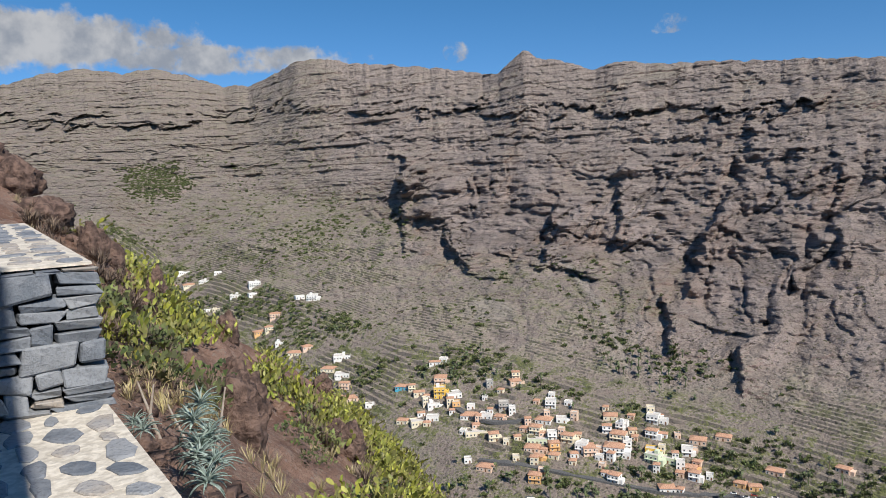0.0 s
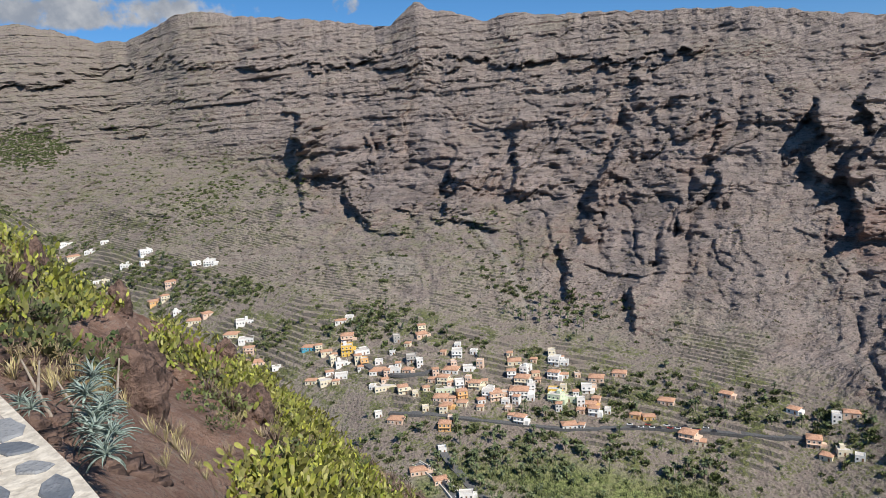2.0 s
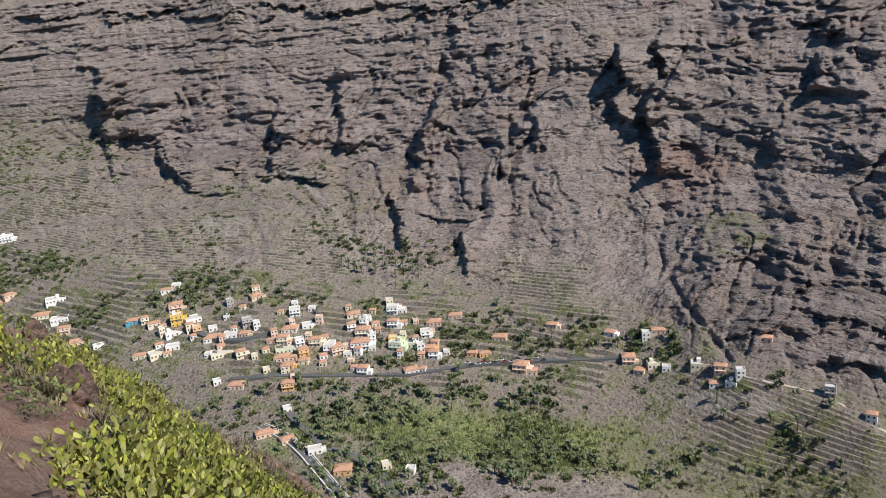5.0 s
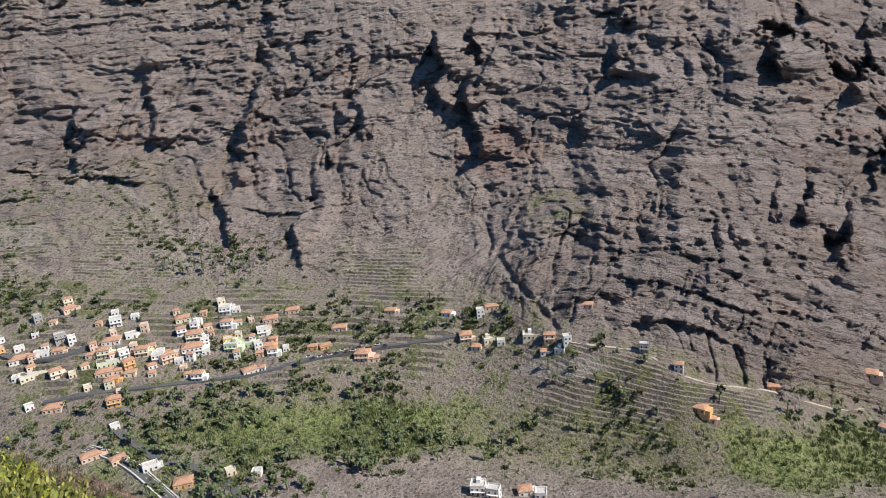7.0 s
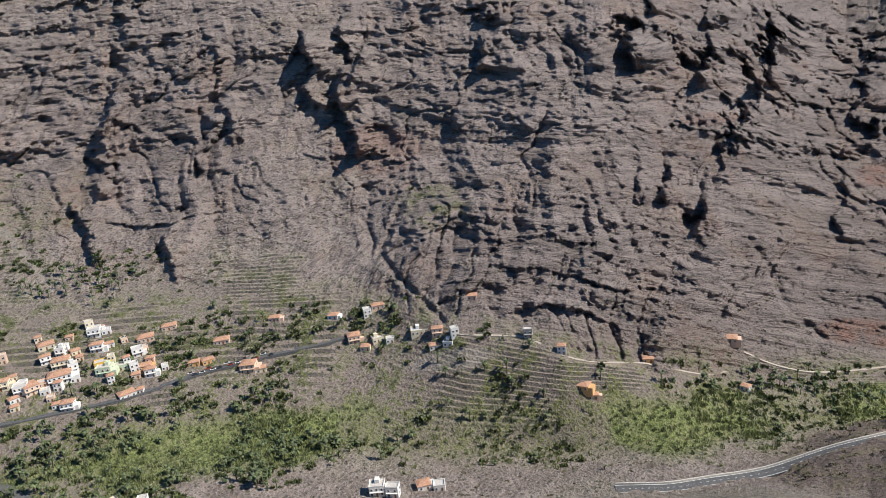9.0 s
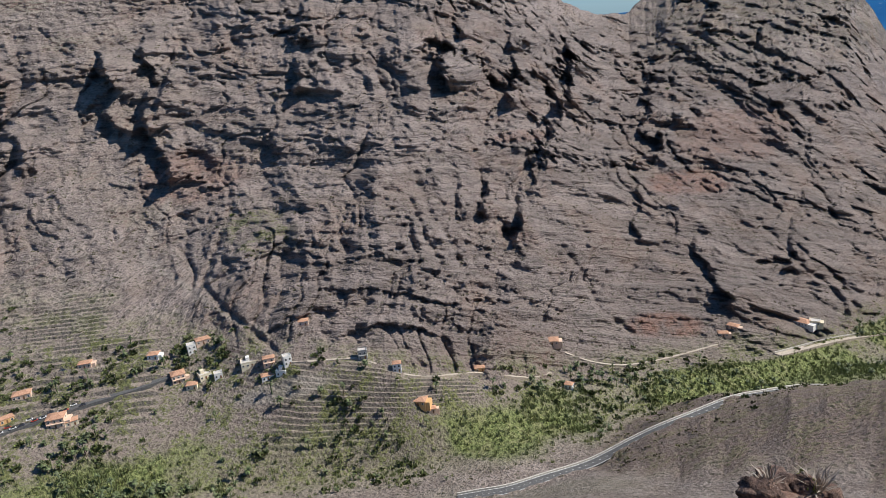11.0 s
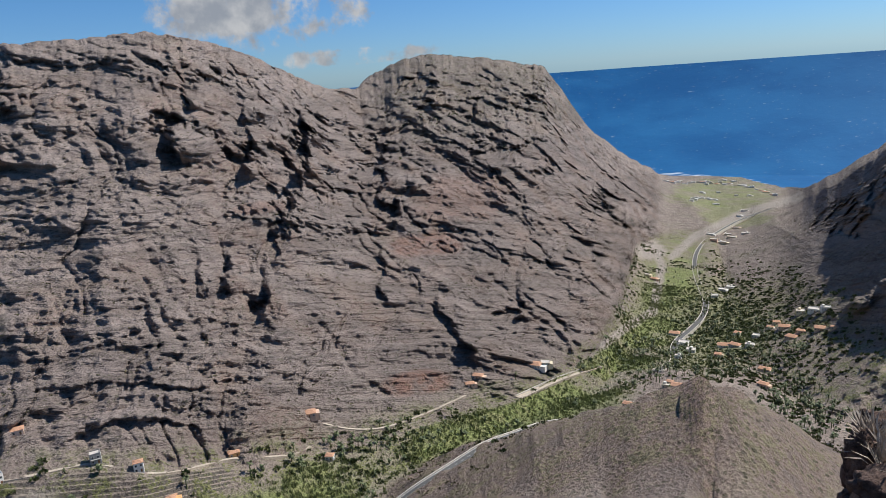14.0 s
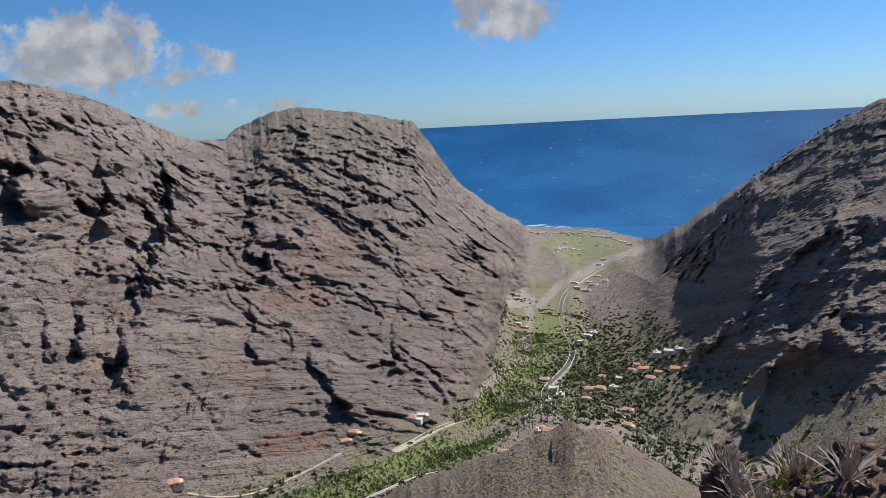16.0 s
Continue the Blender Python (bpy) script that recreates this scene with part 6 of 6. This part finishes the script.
def flagstones(origin, e1, e2, n1, n2, step1, step2, z, parent, inside, seed):
    r = random.Random(seed)
    for i in range(n1):
        for j in range(n2):
            c = origin + e1 * (step1 * (i + 0.5 + 0.5 * (j % 2) + r.uniform(-0.14, 0.14))) + e2 * (step2 * (j + 0.5 + r.uniform(-0.14, 0.14)))
            if not inside(c):
                continue
            a, b = step1 * r.uniform(0.26, 0.60), step2 * r.uniform(0.22, 0.50)
            n = r.randint(7, 10)
            skew = r.uniform(-0.5, 0.5)
            ring = []
            for k in range(n):
                t = 2 * math.pi * (k + r.uniform(-0.25, 0.25)) / n
                q = c + e1 * (a * math.cos(t) * r.uniform(0.72, 1.12) + skew * b * math.sin(t)) + e2 * (b * math.sin(t) * r.uniform(0.72, 1.12))
                ring.append(q)
            verts = [(q.x, q.y, z - 0.03) for q in ring] + [(q.x, q.y, z + 0.006) for q in ring] + [(c.x + (q.x - c.x) * 0.9, c.y + (q.y - c.y) * 0.9, z + 0.014) for q in ring]
            faces = [(k, (k + 1) % n, n + (k + 1) % n, n + k) for k in range(n)] + [(n + k, n + (k + 1) % n, 2 * n + (k + 1) % n, 2 * n + k) for k in range(n)] + [tuple(range(2 * n, 3 * n))]
            link_mesh("stone", mesh_of("stone", verts, faces, MATS["slate"]), None, parent)


down = (EDGE - CORNER).normalized()
into = Vector((down.y, -down.x))
if into.x > 0:
    into = -into
flagstones(CORNER + into * 0.02, down, into, 12, 9, 0.36, 0.24, FLOOR_Z, pavement, lambda c: (c - CORNER).dot(Vector((-ALONG.y, ALONG.x)) if Vector((-ALONG.y, ALONG.x)).dot(-CORNER) > 0 else Vector((ALONG.y, -ALONG.x))) > 0.12 and c.y > 1.2, 51)
link_mesh("coping", prism("coping", [tuple(v) for v in (CORNER + BACK * 0.02, CORNER + BACK * 9.3, CORNER + BACK * 9.3 + ALONG * 5, CORNER + ALONG * 5 + BACK * 0.02)], TOP_Z - 0.018, TOP_Z, MATS["mortar"]), None, stone_wall, "pale mortar bed of the wall's paved top")
flagstones(CORNER + BACK * 0.05 + ALONG * 0.02, BACK, ALONG, 22, 9, 0.40, 0.30, TOP_Z, stone_wall, lambda c: True, 52)

# an unseen plain wall added behind the eye to shade the pavement's left
simple("shade_wall_render", (0.60, 0.56, 0.50), (0.72, 0.68, 0.61), 2.0, 0.9, 0.01)
shade_wall = bmesh.new()
box(shade_wall, -9.0, 1.05, -3.4, -1.4, FLOOR_Z + 0.003, FLOOR_Z + 9.2, 0.03)
tagged(link_mesh("wall_back", shade_wall, MATS["shade_wall_render"]), "plain pale wall added behind the eye to shade the pavement", "wall", kind="structure")
